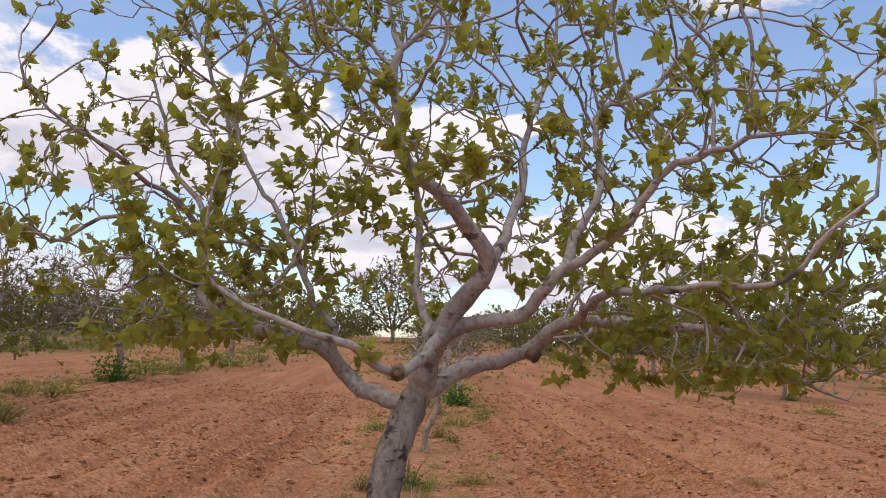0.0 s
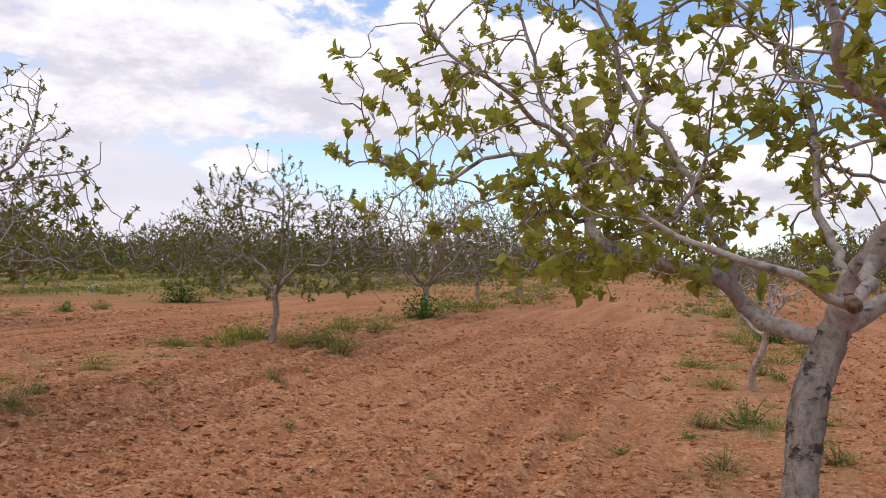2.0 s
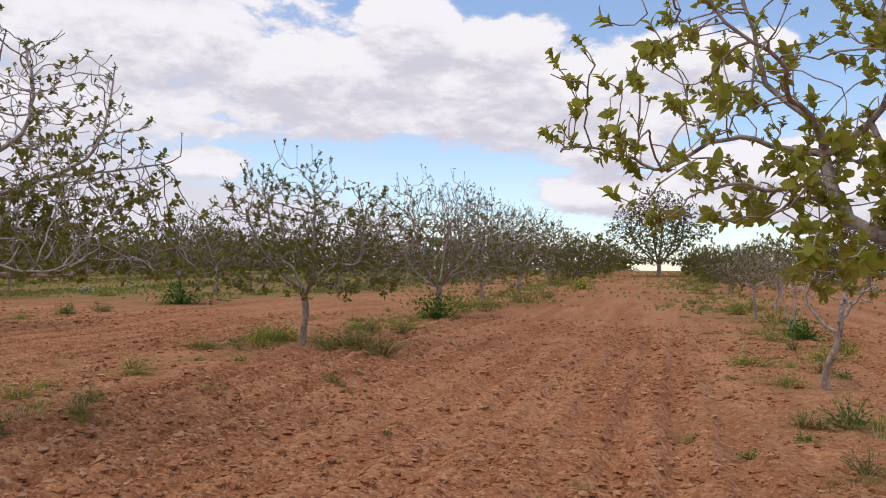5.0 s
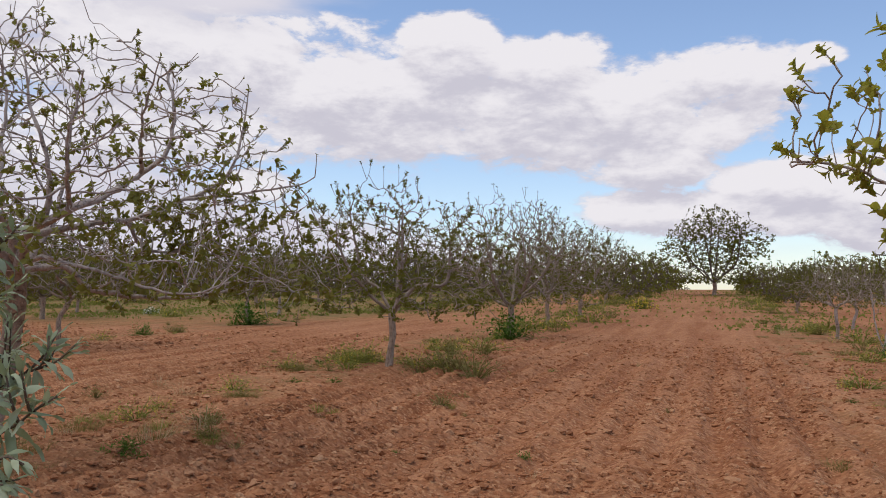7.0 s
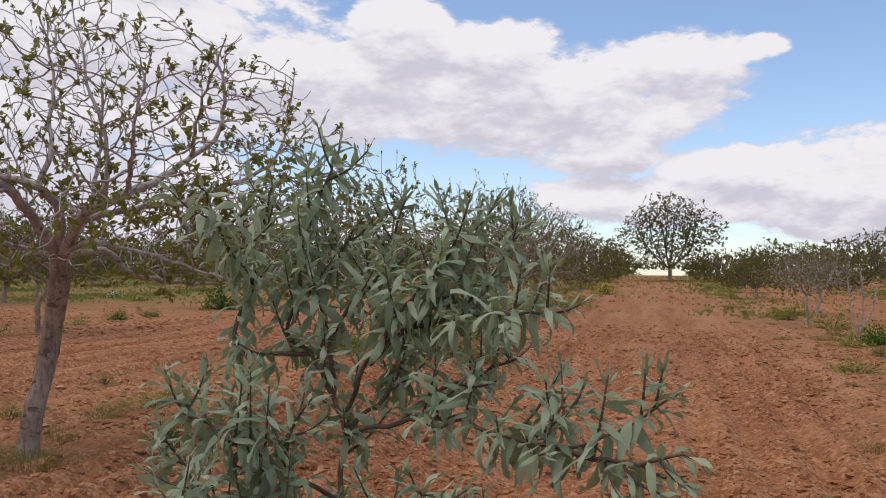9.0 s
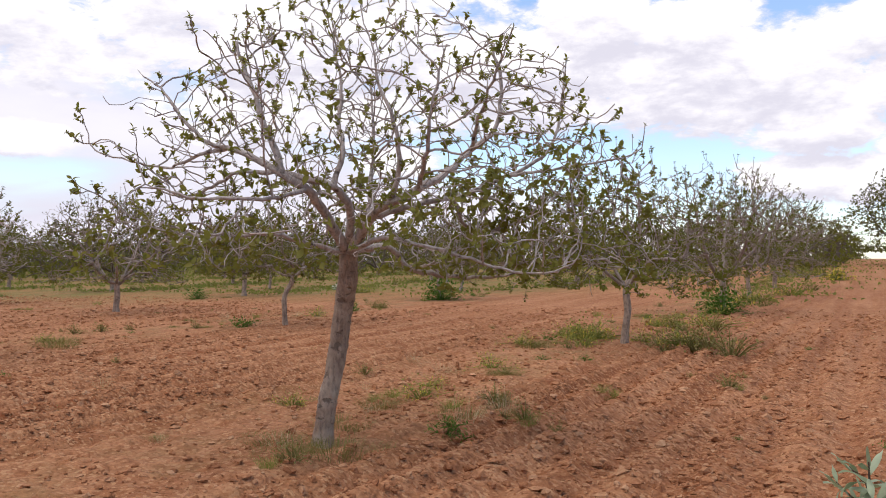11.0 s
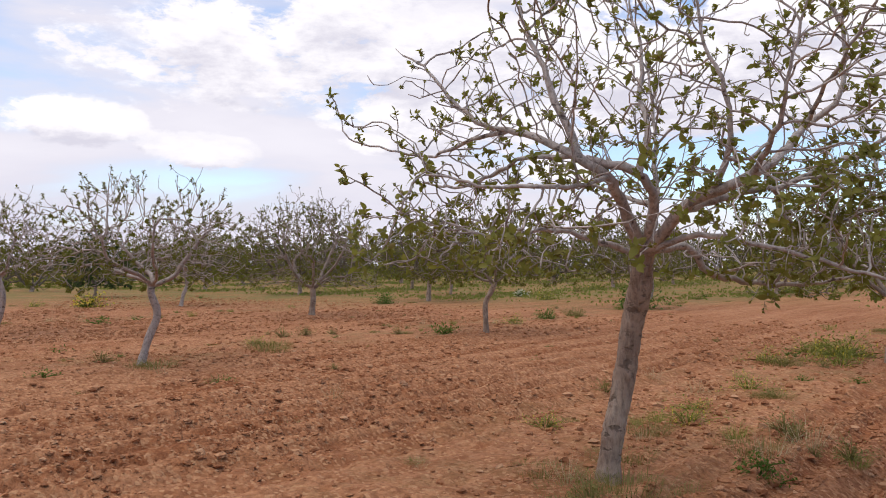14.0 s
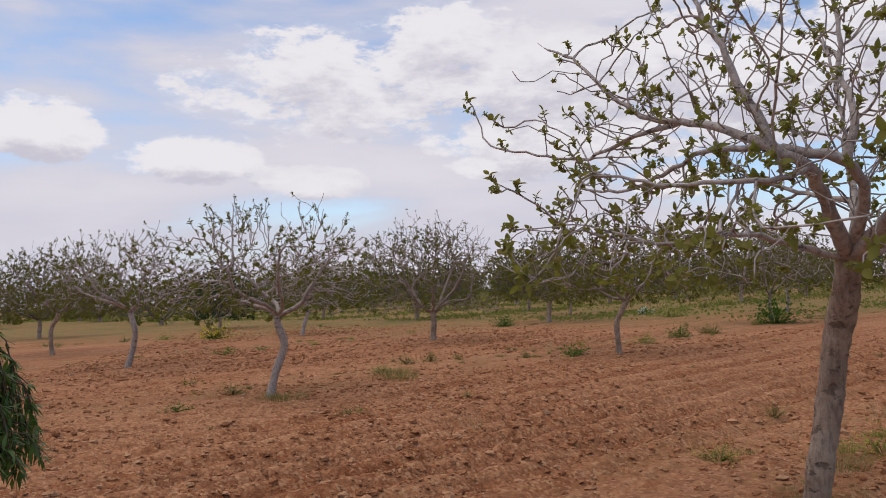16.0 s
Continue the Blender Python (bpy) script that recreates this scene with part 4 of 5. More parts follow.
def far_orchard(spots):
    """The rows past the last trees that one could count, as one leafy mass and its wood."""
    holder = tagged(new("far_orchard"), "dense far rows of olive-green orchard trees", "orchard", kind="stuff")
    for name, mat in (("foliage", LEAF_FAR), ("crown_wood", TWIG)):
        g = Geo()
        for x, y, kind, turn, size in spots:
            me = [c for c in DISTANT[kind].children if c.name.split(".")[0] == name][0].data
            V = np.empty(len(me.vertices) * 3)
            me.vertices.foreach_get("co", V)
            V = V.reshape(-1, 3)
            F = [tuple(p.vertices) for p in me.polygons]
            if name == "crown_wood":
                F = F[::2]
            M = np.array(Matrix.Rotation(radians(turn), 3, "Z"))
            g.add(V @ M.T * size + np.array((x, y, soil_z(x, y))), F)
        tagged(part(name, g.mesh(name, mat), holder), kind="stuff")


orchard()


def sapling():
    base = (0.1, 11.6, soil_z(0.1, 11.6))
    trunk = [(0, 0, 0), (0.0, 0, 0.25), (0.12, 0, 0.55), (0.16, 0, 0.8)]
    limbs = [[(0.16, 0, 0.78), (0.2, 0.0, 1.1), (0.3, 0, 1.35)], [(0.14, 0, 0.72), (-0.05, 0.1, 0.85), (-0.2, 0.1, 1.1), (-0.22, 0.1, 1.3)], [(0.18, 0, 0.9), (0.4, -0.05, 1.2), (0.55, 0, 1.3)]]
    rng = np.random.RandomState(3)
    G = dome(rng, 60, (0.15, 0, 0), 0.55, 0.4, 0.9, 1.5, 0.5)
    pistachio("young_tree", "cut-back young pistachio with bare grey forked stems in weeds", 9, base, trunk, limbs, G, 0.06, 0.16, 0.5, 0.009, 0.0, (3, 0.05, 1), 0.7, 0, True, gain=1.3, girth=[(0.04, 0.016), (0.028, 0.01), (0.025, 0.008)])


sapling()


def dead_stems():
    x, y = 0.85, 20.6
    limbs = [[(0, 0, 0.1), (-0.15, 0, 0.6), (-0.22, 0, 1.3)], [(0, 0, 0.15), (0.1, 0.05, 0.7), (0.05, 0, 1.45)], [(0, 0, 0.12), (0.25, 0, 0.6), (0.4, 0.1, 1.1)]]
    G = dome(np.random.RandomState(4), 40, (0, 0, 0), 0.5, 0.4, 0.5, 1.5, 0.5)
    pistachio("dead_sapling", "bare whitish dead sapling stems standing in weeds", 15, (x, y, soil_z(x, y)), [(0, 0, 0), (0, 0, 0.08), (0, 0, 0.16)], limbs, G, 0.08, 0.2, 0.5, 0.008, 0.0, (2, 0.04, 0), 1.0, 0, True, power=2.8)


dead_stems()
plain_tree("round_tree", "large round-crowned tree with thin new foliage at the lane's end", 51, 8.3, 4.4, 1.2, 0.1, 9, 4200, 0.27, 0.34, 0.010, 1.0, (13, 0.185, 0), 0.0, False, 0.1, None, 1.8).matrix_basis = pose(-2.8, 80, soil_z(-2.8, 80))

plain_tree("evergreen_tree", "dense dark green evergreen tree among the orchard rows", 52, 3.3, 1.5, 0.5, 0.05, 6, 700, 0.16, 0.2, 0.008, 1.0, (14, 0.13, 0), 0.0, False, 0.1, leaf_mat=EVERGREEN).matrix_basis = pose(-42.8, 20.9, soil_z(-42.8, 20.9))


# ---- silver-leaved shrub beside the path ----
def arched_leaf(length, width, bend, twist, rng):
    """A long blunt leaf along +x whose tip curls down, with its edges rolled under and wavy."""
    V, F, p, a, n = [], [], np.zeros(3), 0.0, 6
    for k in range(n + 1):
        u = k / n
        w = width * 0.5 * (0.25 + 0.75 * math.sin(math.pi * min(1, u * 1.15 + 0.02)) ** 0.6) * (1 if u < 0.95 else 0.3)
        side = np.array((0, math.cos(twist * u), math.sin(twist * u)))
        up = np.array((math.sin(a), 0, math.cos(a)))
        roll = -0.38 * w + 0.22 * width * math.sin(8 * u + rng.uniform(0, 1.5))
        V += [p - side * w + up * roll, p.copy(), p + side * w + up * (-0.38 * w - 0.2 * width * math.sin(7 * u + 1))]
        a += bend * (0.4 + 1.2 * u) / n
        p = p + np.array((math.cos(a), 0, -math.sin(a))) * length / n
    for k in range(n):
        b = 3 * k
        F += [(b, b + 3, b + 4, b + 1), (b + 1, b + 4, b + 5, b + 2)]
    return np.array(V), F


def silver_shrub():
    rng = np.random.RandomState(61)
    base = (-3.84, 0.98, soil_z(-3.84, 0.98))
    stems = []
    stems.append([(0, 0, -0.03), (-0.02, 0.0, 0.35), (-0.05, -0.02, 0.75), (-0.08, -0.01, 1.1), (-0.08, 0.0, 1.2), (-0.1, 0.0, 1.27), (-0.15, 0.02, 1.34), (-0.2, 0.04, 1.38), (-0.19, 0.05, 1.43), (-0.18, 0.05, 1.55), (-0.14, 0.02, 1.62), (-0.12, 0.03, 1.71), (-0.11, 0.04, 1.75)])
    stems.append([(-0.15, 0.02, 1.34), (-0.25, -0.02, 1.34), (-0.27, 0.0, 1.4), (-0.26, 0.04, 1.47), (-0.27, 0.08, 1.57), (-0.26, 0.1, 1.67), (-0.27, 0.11, 1.71)])
    stems.append([(-0.26, 0.04, 1.47), (-0.25, -0.1, 1.56), (-0.22, -0.2, 1.63)])
    stems.append([(-0.1, 0.0, 1.27), (-0.11, 0.02, 1.39), (-0.06, 0.06, 1.47), (-0.02, 0.06, 1.56), (0.0, 0.05, 1.64)])
    stems.append([(-0.08, 0.0, 1.24), (-0.03, -0.03, 1.33), (0.04, -0.04, 1.45), (0.09, -0.02, 1.52), (0.12, 0.02, 1.58), (0.13, 0.04, 1.63)])
    stems.append([(-0.03, -0.03, 1.33), (0.02, -0.03, 1.39), (0.09, 0.0, 1.42), (0.15, 0.02, 1.5), (0.18, 0.02, 1.55), (0.21, 0.02, 1.59)])
    stems.append([(0.02, -0.03, 1.39), (0.11, -0.06, 1.42), (0.18, -0.1, 1.43), (0.25, -0.12, 1.43), (0.3, -0.12, 1.44)])
    stems.append([(-0.08, 0.0, 1.2), (0.02, -0.03, 1.23), (0.11, -0.08, 1.25), (0.19, -0.13, 1.24), (0.27, -0.15, 1.23), (0.35, -0.14, 1.26), (0.39, -0.13, 1.29), (0.42, -0.12, 1.31)])
    stems.append([(0.23, -0.15, 1.24), (0.28, -0.15, 1.28), (0.31, -0.16, 1.33)])
    stems.append([(-0.08, -0.01, 1.1), (-0.11, -0.13, 1.16), (-0.15, -0.18, 1.2), (-0.19, -0.2, 1.23), (-0.24, -0.2, 1.27), (-0.25, -0.2, 1.31)])
    stems.append([(-0.11, -0.13, 1.16), (-0.12, -0.13, 1.22), (-0.08, -0.13, 1.28)])
    stems.append([(-0.15, -0.18, 1.2), (-0.21, -0.13, 1.25), (-0.23, -0.08, 1.3)])
    stems.append([(0.02, -0.03, 1.23), (0.06, 0.07, 1.28), (0.11, 0.12, 1.3), (0.16, 0.14, 1.34), (0.14, 0.17, 1.39)])
    stems.append([(0.27, -0.15, 1.23), (0.35, -0.18, 1.22), (0.4, -0.2, 1.24), (0.45, -0.2, 1.24)])
    stems.append([(-0.08, 0.0, 1.2), (-0.04, 0.12, 1.28), (-0.04, 0.17, 1.37), (-0.1, 0.2, 1.48), (-0.14, 0.2, 1.56)])
    stems.append([(-0.19, 0.05, 1.43), (-0.15, 0.1, 1.5), (-0.12, 0.14, 1.58), (-0.09, 0.15, 1.63)])
    stems.append([(-0.06, -0.02, 0.9), (0.03, -0.13, 1.08), (0.1, -0.2, 1.15), (0.14, -0.24, 1.18)])
    stems.append([(-0.06, -0.02, 0.9), (-0.11, -0.2, 1.05), (-0.19, -0.26, 1.12), (-0.24, -0.27, 1.17)])
    stems.append([(-0.05, -0.02, 0.8), (-0.1, -0.16, 0.95), (-0.13, -0.24, 1.02), (-0.2, -0.28, 1.05)])
    stems.append([(-0.06, -0.02, 0.85), (-0.2, -0.04, 1.0), (-0.32, -0.04, 1.12), (-0.38, -0.04, 1.2)])
    stems.append([(-0.05, -0.02, 0.75), (0.08, -0.06, 0.95), (0.2, -0.1, 1.06), (0.28, -0.14, 1.1)])
    shrub = tagged(new("silver_shrub"), "silvery grey-green shrub with long wavy leaves beside the path", "shrub")
    wood_geo, shoots = Geo(), []
    for k, ctrl in enumerate(stems):
        P = curve_points([(x, y, 1.17 + (z - 1.2) * 0.86 if z > 1.2 else z * 0.975) for x, y, z in ctrl], 0.02)
        n = len(P)
        P[1:] += rng.normal(0, 0.0025, (n - 1, 3))
        thick = 0.014 if k == 0 else 0.0042
        wood_geo.tube(P, np.linspace(thick, 0.0016, n) if k else np.concatenate((np.linspace(0.014, 0.006, n // 2), np.linspace(0.006, 0.0016, n - n // 2))), 7 if k == 0 else 5)
        first = int(np.argmax(P[:, 2] > 1.1)) if k == 0 else 1 if k in (1, 2) else n // 4
        shoots.append(P[max(first, n - 16):])
        # short side shoots, most of them turned upwards
        for i in [i for i in range(first, n - 2) if rng.uniform() < (0.55 if k < 4 else 0.9 if k > 8 else 0.75)]:
            d = P[min(i + 2, n - 1)] - P[i]
            d /= np.linalg.norm(d) + 1e-9
            e = rng.normal(0, 1, 3)
            e = e - d * e.dot(d)
            e = e / (np.linalg.norm(e) + 1e-9) + 0.5 * d + np.array((0, 0, 0.35))
            L = min(rng.uniform(0.05, 0.14), 0.02 + 0.011 * (n - i))
            e /= np.linalg.norm(e)
            Q = curve_points([P[i], P[i] + e * L * 0.5, P[i] + e * L + np.array((0, 0, 0.018))], 0.02)
            wood_geo.tube(Q, np.linspace(0.0026, 0.0012, len(Q)), 4)
            shoots.append(Q)
    part("branched_stem", wood_geo.mesh("branched_stem", SILVER_STEM), shrub, "thin brown branching stem")
    shapes = [arched_leaf(0.066, 0.0135, b, t, rng) for b, t in ((0.2, 0.2), (0.6, -0.4), (1.0, 0.5), (1.4, -0.2), (1.9, 0.4), (1.6, 0.8), (1.1, -0.7), (2.3, -0.3))]
    meshes = [mesh_of("leaf", V, F, SILVER) for V, F in shapes]
    spots = []
    for Q in shoots:
        along = np.concatenate(((0,), np.cumsum(np.linalg.norm(np.diff(Q, axis=0), axis=1))))
        turn = rng.uniform(0, 6.28)
        for at in np.arange(0.012, along[-1] + 0.004, 0.007):
            p = np.array([np.interp(at, along, Q[:, c]) for c in range(3)])
            d = np.array([np.interp(at + 0.01, along, Q[:, c]) - np.interp(at - 0.012, along, Q[:, c]) for c in range(3)])
            d /= np.linalg.norm(d) + 1e-9
            turn += 2.4 + rng.normal(0, 0.25)
            u = (along[-1] - at) / 0.09
            spots.append((p, d, turn, min(1.0, u)))
    rng.shuffle(spots)
    rest = Geo()
    for k, (p, d, turn, old) in enumerate(spots):
        a = np.cross(d, (0.3, 0.9, 0.3))
        a /= np.linalg.norm(a)
        out = math.cos(turn) * a + math.sin(turn) * np.cross(d, a)
        open_by = 0.3 + 1.3 * old + rng.normal(0, 0.22)
        aim = d * math.cos(open_by) + out * math.sin(open_by) + np.array((0, 0, -0.4 * old))
        M = np.array(Vector(aim).to_track_quat("X", "Z").to_matrix() @ Matrix.Rotation(rng.normal(0, 0.4), 3, "X"))
        s = (0.42 + 0.58 * old ** 0.7) * rng.uniform(0.7, 1.12)
        j = int(np.clip(rng.normal(0.8 + 3.6 * old, 1.7), 0, 7))
        if k < 300:
            m = Matrix(M.tolist()).to_4x4()
            m.translation = p
            part("leaf", meshes[j], shrub, at=m @ Matrix.Diagonal((s, s, s, 1)))
        else:
            rest.add((shapes[j][0] * s) @ M.T + p, shapes[j][1])
    tagged(part("foliage", rest.mesh("foliage", SILVER), shrub), kind="stuff")
    shrub.location = base


silver_shrub()


# ---- weeds ----
def grass_tuft(name, label, seed, blades, height, spread, mat, flower=None):
    rng = np.random.RandomState(seed)
    g = Geo()
    tops = []
    for _ in range(blades):
        a, r = rng.uniform(0, 6.283), spread * math.sqrt(rng.uniform()) * 0.6
        h = height * rng.uniform(0.25, 1.0)
        lean = rng.uniform(0.1, 1.8)
        c, s = math.cos(a), math.sin(a)
        b = np.array((c * r, s * r, -0.01))
        out = np.array((c, s, 0)) * h * lean
        w = np.array((-s, c, 0)) * rng.uniform(0.0006, 0.0016)
        m, t = b + out * 0.4 + np.array((0, 0, h * 0.7)), b + out + np.array((0, 0, h * rng.uniform(0.6, 1.0)))
        g.add(np.array((b - w, b + w, m + w * 0.8, m - w * 0.8, t)), [(0, 1, 2, 3), (3, 2, 4)])
        tops.append(t)
    ob = tagged(new(name), label, "weed", "weeds")
    tagged(part("foliage", g.mesh("foliage", mat), ob), kind="stuff")
    if flower:
        blossoms(ob, rng, tops[::3], flower)
    return ob


def blossoms(ob, rng, tops, mat, size=0.022):
    f = Geo()
    for t in tops:
        V, F = rosette(rng, 5, size, size * 0.65, 1)
        f.add(V + t, F)
    tagged(part("bloom", f.mesh("bloom", mat), ob), kind="stuff")


def leafy_clump(name, label, seed, leaves, height, spread, size, mat, flower=None, bloom=0.022):
    rng = np.random.RandomState(seed)
    g, stems = Geo(), Geo()
    tops = []
    for k in range(leaves):
        u = rng.normal(0, 1, 3)
        u /= np.linalg.norm(u)
        u[2] = abs(u[2])
        p = u * np.array((spread, spread, height)) * rng.uniform(0.5, 1.0) * (0.8 + 0.35 * math.sin(3 * math.atan2(u[1], u[0]) + seed))
        L = size * rng.uniform(0.6, 1.2)
        V, F = leaf_shape(L, L * 0.6, 0.3, rng.uniform(0, 0.5), 1)
        aim = u + rng.normal(0, 0.5, 3)
        M = np.array(Vector(aim).to_track_quat("X", "Z").to_matrix())
        g.add(V @ M.T + p, F)
        if k % (10 if bloom < 0.03 else 3) == 0:
            stems.tube([(p[0] * 0.2, p[1] * 0.2, -0.02), p * 0.6, p], [0.006, 0.004, 0.002], 4)
            tops.append(p * 1.08)
    ob = tagged(new(name), label, "weed", "weeds")
    tagged(part("foliage", g.mesh("foliage", mat), ob), kind="stuff")
    tagged(part("stalk", stems.mesh("stalk", mat), ob), kind="stuff")
    if flower:
        blossoms(ob, rng, tops, flower, bloom)
    return ob


WEEDS = {
    "mallow": leafy_clump("mallow_clump", "dark green leafy mallow clump on red soil", 1, 520, 0.42, 0.45, 0.055, LUSH),
    "low": leafy_clump("green_weed", "low green leafy weed on red soil", 2, 130, 0.1, 0.2, 0.035, GREEN),
    "bright": leafy_clump("weed_patch", "bright green low weed patch with yellow tinge", 3, 380, 0.26, 0.45, 0.034, DULL_GREEN, YELLOW),
    "dull": leafy_clump("grey_green_weed", "greyish green straggly weed on red soil", 4, 230, 0.2, 0.27, 0.028, DULL),
    "tuft": grass_tuft("grass_tuft", "thin green grass tuft on red soil", 5, 170, 0.17, 0.14, DULL_GREEN),
    "dry": grass_tuft("dry_grass_tuft", "dry straw-coloured grass tuft on red soil", 6, 60, 0.24, 0.2, STRAW),
    "mixed": grass_tuft("weedy_grass", "mixed grey-green grass and weed tuft on red soil", 7, 420, 0.09, 0.34, DULL),
    "broom": leafy_clump("yellow_broom", "yellow-flowering bushy green weed on soil", 8, 300, 0.55, 0.6, 0.06, GREEN, YELLOW, 0.06),
    "white": leafy_clump("white_flower_clump", "white-flowering low weed clump", 9, 200, 0.3, 0.4, 0.06, GREEN, WHITE, 0.05),
}
# kind, then x, y, size of each clump
SEEN = [
    ("low", -7.6, 6.3, 1.0), ("tuft", -7.1, 6.9, 1.0), ("tuft", -7.1, 9.1, 0.9), ("dull", -5.8, 9.9, 0.9), ("bright", -8.5, 18.2, 1.2), ("mallow", -8.0, 22.7, 2.1),
    ("mallow", -18.0, 26.0, 2.3), ("mallow", -17.8, 20.0, 0.9), ("low", -17.3, 14.9, 1.8), ("dull", -14.7, 6.9, 0.8), ("mixed", -17.4, 10.0, 2.0), ("mixed", -8.4, 7.9, 1.3),
    ("dull", -8.0, 8.2, 1.0), ("mixed", -9.0, 7.4, 1.3), ("tuft", -8.2, 4.6, 0.8), ("dull", -7.5, 13.8, 1.6), ("bright", -9.8, 15.6, 1.0), ("mixed", -8.2, 5.4, 1.8),
]
SEEN += [
    ("mixed", 0.1, 20.0, 2.0), ("tuft", 0.15, 9.0, 1.3), ("dull", -0.1, 9.2, 1.6), ("dry", 0.85, 9.6, 1.5), ("bright", 0.6, 9.4, 0.7), ("mallow", 10.6, 24.4, 0.8), ("mixed", 3.8, 9.7, 0.9),
    ("dull", -8.5, 18.9, 1.3), ("low", -4.2, 7.2, 0.55), ("tuft", -5.7, 9.9, 0.7), ("mixed", -7.0, 9.2, 0.9), ("dull", -8.7, 10.1, 0.7), ("low", -7.5, 6.3, 0.8), ("bright", -9.2, 15.2, 1.7), ("bright", -8.9, 14.0, 1.3),
    ("bright", -7.2, 14.2, 1.6), ("dull", -7.0, 14.0, 2.4), ("dull", -6.3, 13.1, 2.2), ("mixed", -6.5, 11.1, 1.0), ("mallow", 0.8, 19.2, 1.0), ("low", -0.1, 9.0, 1.6), ("mixed", -0.5, 6.7, 1.2),
]
SEEN += [
    ("mixed", -8.9, 5.5, 1.3), ("mixed", -8.4, 5.1, 1.5), ("dry", -8.6, 5.3, 1.0), ("mixed", -7.9, 5.6, 1.4), ("dull", -8.2, 4.9, 1.0), ("mixed", -8.7, 6.3, 1.4), ("dry", -7.7, 6.9, 1.3), ("mixed", -8.0, 7.3, 1.5),
    ("broom", -33.7, 15.6, 1.25), ("low", -25.9, 11.6, 1.8), ("low", -20.4, 7.7, 1.4), ("low", -17.1, 5.8, 1.3), ("low", -14.6, 6.9, 1.2), ("mixed", -16.8, 7.3, 2.0), ("mixed", -18.0, 10.5, 2.2),
    ("low", -12.2, 7.1, 0.7), ("dry", -12.5, 6.8, 1.0), ("low", -17.1, 14.5, 2.0), ("dry", -16.2, 7.0, 1.0), ("white", -26.5, 32.0, 1.3), ("mallow", -27.0, 23.5, 1.3), ("bright", -24.0, 30.0, 2.0),
]

SEEN += [
    ("dull", -7.4, 14.6, 2.0), ("dull", -6.7, 13.7, 1.8), ("bright", -9.1, 15.4, 1.4), ("mixed", -9.6, 13.4, 1.8), ("bright", -9.9, 13.6, 1.0), ("dull", -8.0, 17.5, 1.8), ("bright", -7.6, 18.4, 1.7), ("dull", -7.2, 17.0, 1.6),
    ("bright", -8.3, 26.0, 2.2), ("dull", -7.4, 26.5, 2.2), ("bright", -7.9, 29.0, 2.2), ("bright", -7.3, 33.0, 2.4), ("dull", -6.9, 36.5, 2.4), ("broom", -6.4, 47.0, 1.5),
    ("dull", 0.3, 13.2, 1.3), ("bright", 0.7, 15.0, 1.3), ("dull", 0.4, 16.6, 1.5), ("mallow", 0.9, 18.9, 1.3), ("bright", 0.2, 18.3, 1.3), ("dull", 0.6, 21.5, 1.7), ("bright", 0.9, 24.0, 2.0), ("dull", 0.3, 27.5, 2.0), ("bright", 0.8, 30.5, 2.2),
    ("dull", -7.15, 7.0, 0.9), ("tuft", -8.3, 7.8, 1.2), ("dull", -7.9, 8.1, 1.1), ("tuft", -7.0, 9.3, 0.8), ("low", -7.65, 6.4, 1.0), ("mixed", -8.7, 10.2, 1.2), ("dry", -7.6, 7.5, 1.4),
]


def weeds():
    rng = np.random.RandomState(88)
    used = set()
    for kind, x, y, size in SEEN:
        sow(used, kind, x, y, size, rng.uniform(0, 360))
    kinds = ["mixed", "dull", "mixed", "low", "bright", "dry", "tuft"]
    for _ in range(420):
        r = rng.choice((-2, -1, 0, 0, 1, 1, 1, 2, 2, 3, 4))
        y = 7 + 60 * rng.uniform() ** 1.4
        x = -9.15 * r + rng.normal(0, 0.75)
        sow(used, kinds[rng.randint(7)], x, y, rng.uniform(0.4, 1.0) * (1 + y / 45), rng.uniform(0, 360))
    for _ in range(90):
        y = 5 + 20 * rng.uniform()
        x = rng.uniform(-1, 1) * (5 + y * 0.6) - 8
        sow(used, ("mixed", "dull", "dry", "low")[rng.randint(4)], x, y, rng.uniform(0.2, 0.6), rng.uniform(0, 360))


def sow(used, kind, x, y, size, turn):
    place(WEEDS, used, x, y, kind, turn, size)


weeds()


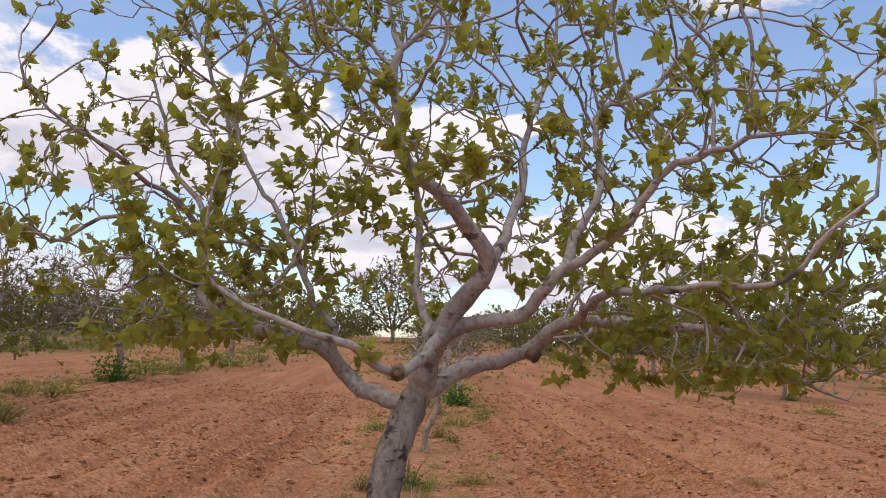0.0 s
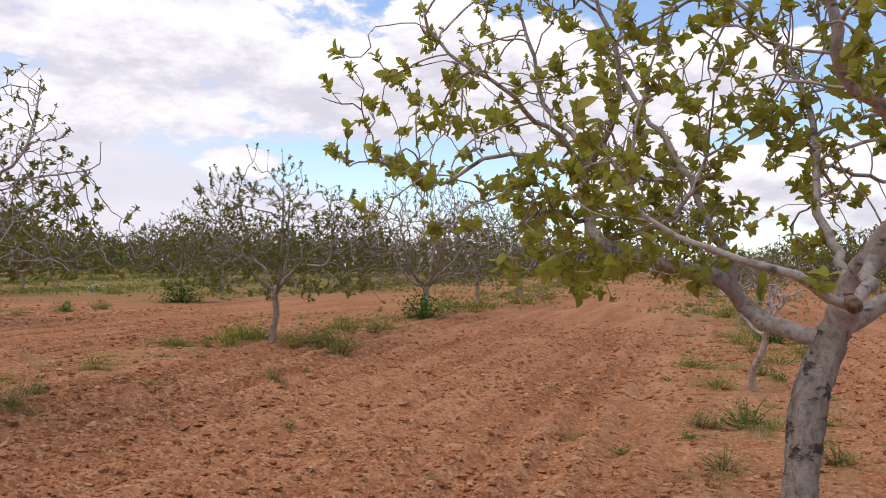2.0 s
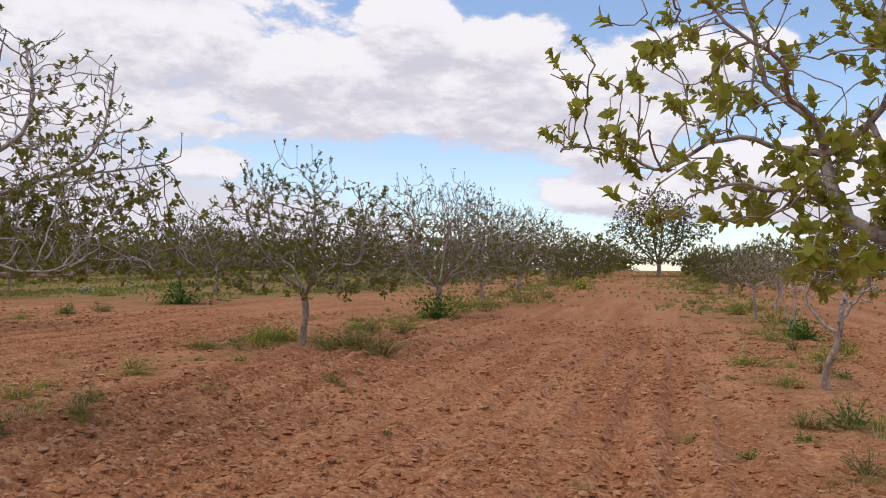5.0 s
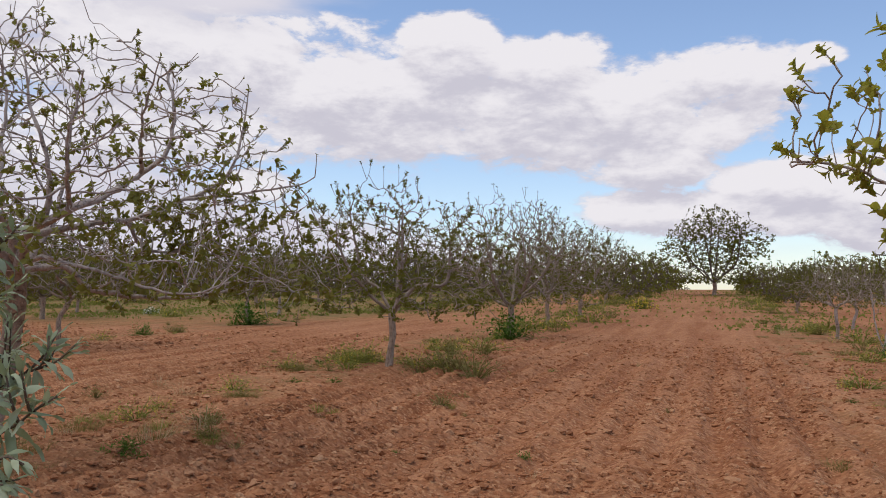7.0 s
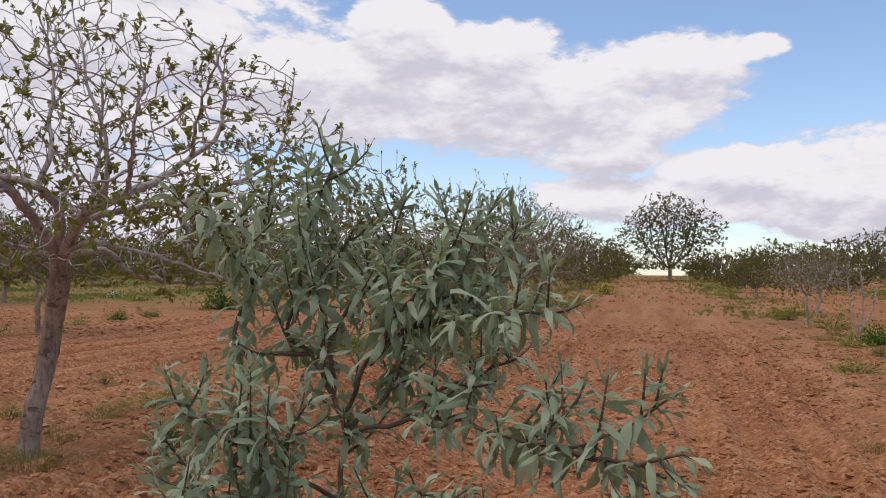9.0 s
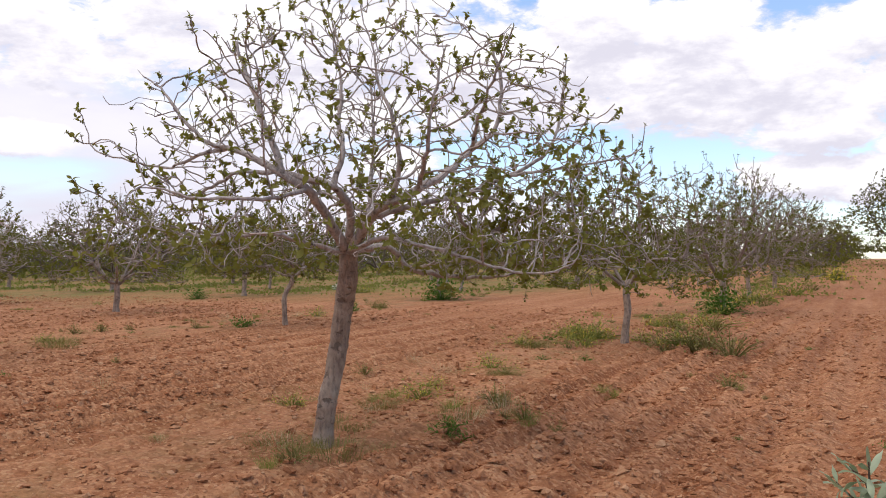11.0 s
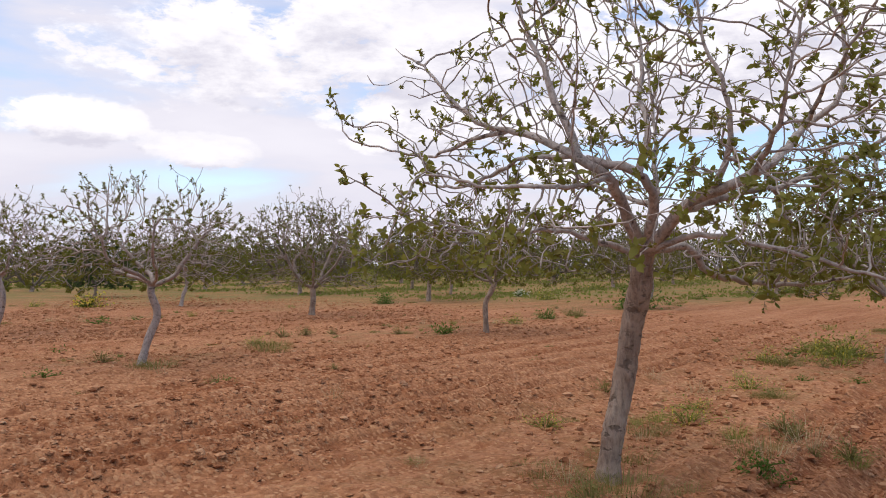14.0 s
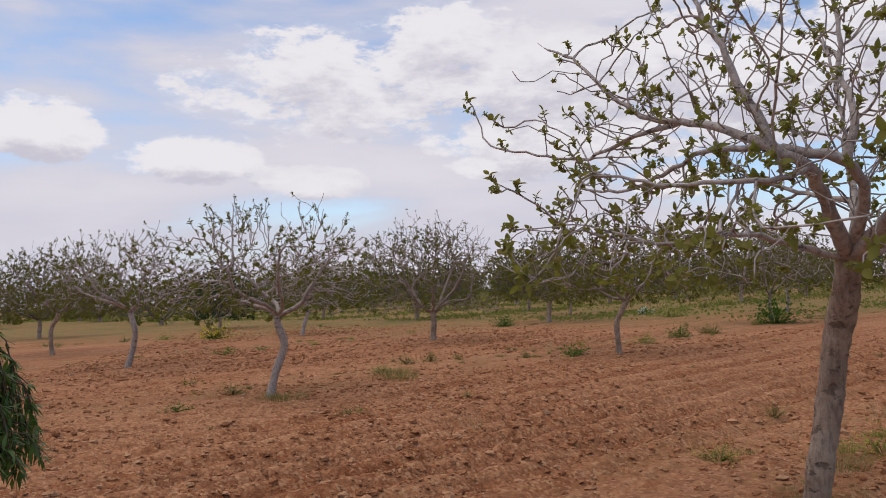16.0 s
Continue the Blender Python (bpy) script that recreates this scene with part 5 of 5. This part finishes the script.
# ---- drooping pepper tree at the far end of the path ----
def pepper_tree():
    rng = np.random.RandomState(71)
    x, y = -8.73, 0.68
    tree = tagged(new("pepper_tree"), "small dark green pepper tree with hanging feathery foliage", "tree")
    g = Geo()
    g.tube([(0, 0, -0.05), (0.02, 0, 0.4), (0.0, 0.02, 0.8), (0.03, 0, 1.3)], [0.035, 0.03, 0.025, 0.012], 8, rng, 0.05)
    part("trunk", g.mesh("trunk", SILVER_STEM), tree)
    wood_geo, leaves = Geo(), Geo()
    V0, F0 = leaf_shape(0.04, 0.009, 0.2, 0.2, 1)
    for k in range(1000):
        a, u = rng.uniform(0, 6.283), rng.uniform(0.15, 1.0)
        c, s = math.cos(a), math.sin(a)
        r = 0.45 * math.sqrt(u) * rng.uniform(0.8, 1.06)
        top = 1.56 - 0.25 * (r / 0.5) ** 2 + rng.uniform(-0.26, 0.02)
        drop = max(0.06, min(rng.uniform(0.08, 0.38), top - 1.12 + rng.uniform(0, 0.05)))
        P = curve_points([(0.02, 0, 1.0), (c * r * 0.5, s * r * 0.5, top - 0.05), (c * r, s * r, top), (c * r * 1.12, s * r * 1.12, top - drop * 0.5), (c * r * 1.14 + rng.normal(0, 0.02), s * r * 1.14, top - drop)], 0.042)
        wood_geo.tube(P, np.linspace(0.005, 0.0012, len(P)), 3)
        for i in range(len(P) // 6, len(P)):
            d = P[i] - P[i - 1]
            for j in range(4):
                aim = rng.normal(0, 1, 3) + d / (np.linalg.norm(d) + 1e-9) * 1.4
                M = np.array(Vector(aim).to_track_quat("X", "Z").to_matrix())
                leaves.add((V0 * rng.uniform(0.8, 1.35)) @ M.T + P[i], F0)
    tagged(part("branch_wood", wood_geo.mesh("branch_wood", SILVER_STEM), tree), kind="stuff")
    tagged(part("foliage", leaves.mesh("foliage", PEPPER), tree), kind="stuff")
    tree.location = (x, y, soil_z(x, y))


pepper_tree()


def far_weeds():
    """Rank growth between the far rows, too far off to pick apart."""
    rng = np.random.RandomState(91)
    g = Geo()
    n = 22000
    y = 27 + 78 * rng.uniform(0, 1, n)
    x = -9.15 * rng.randint(-4, 12, n) + rng.normal(0, 1.3, n) + rng.normal(0, 1.2, n) * (y > 40)
    x = np.where(rng.uniform(0, 1, n) < 0.25, x + rng.uniform(-4, 4, n), x)
    keep = (lattice(x * 0.12, y * 0.12, 21) + 0.004 * y > 0.42) & ((x < -12) | (rng.uniform(0, 1, n) < 0.4))
    for a, b, z in zip(x[keep], y[keep], relief(x[keep], y[keep])):
        h = rng.uniform(0.04, 0.14)
        for _ in range(4):
            w = rng.uniform(0.08, 0.2)
            t, o = rng.uniform(0, 6.283), rng.normal(0, 0.35, 2)
            c, s = math.cos(t) * w, math.sin(t) * w
            g.add(np.array(((a + o[0], b + o[1], z - 0.02), (a + o[0] + c, b + o[1] + s, z + h * 0.6), (a + o[0] + c * 0.3, b + o[1] + s * 0.3, z + h))), [(0, 1, 2)])
    tagged(new("far_weeds", g.mesh("far_weeds", DULL_GREEN)), "yellow-green weeds growing between the far tree rows", "weeds", kind="stuff")


far_weeds()
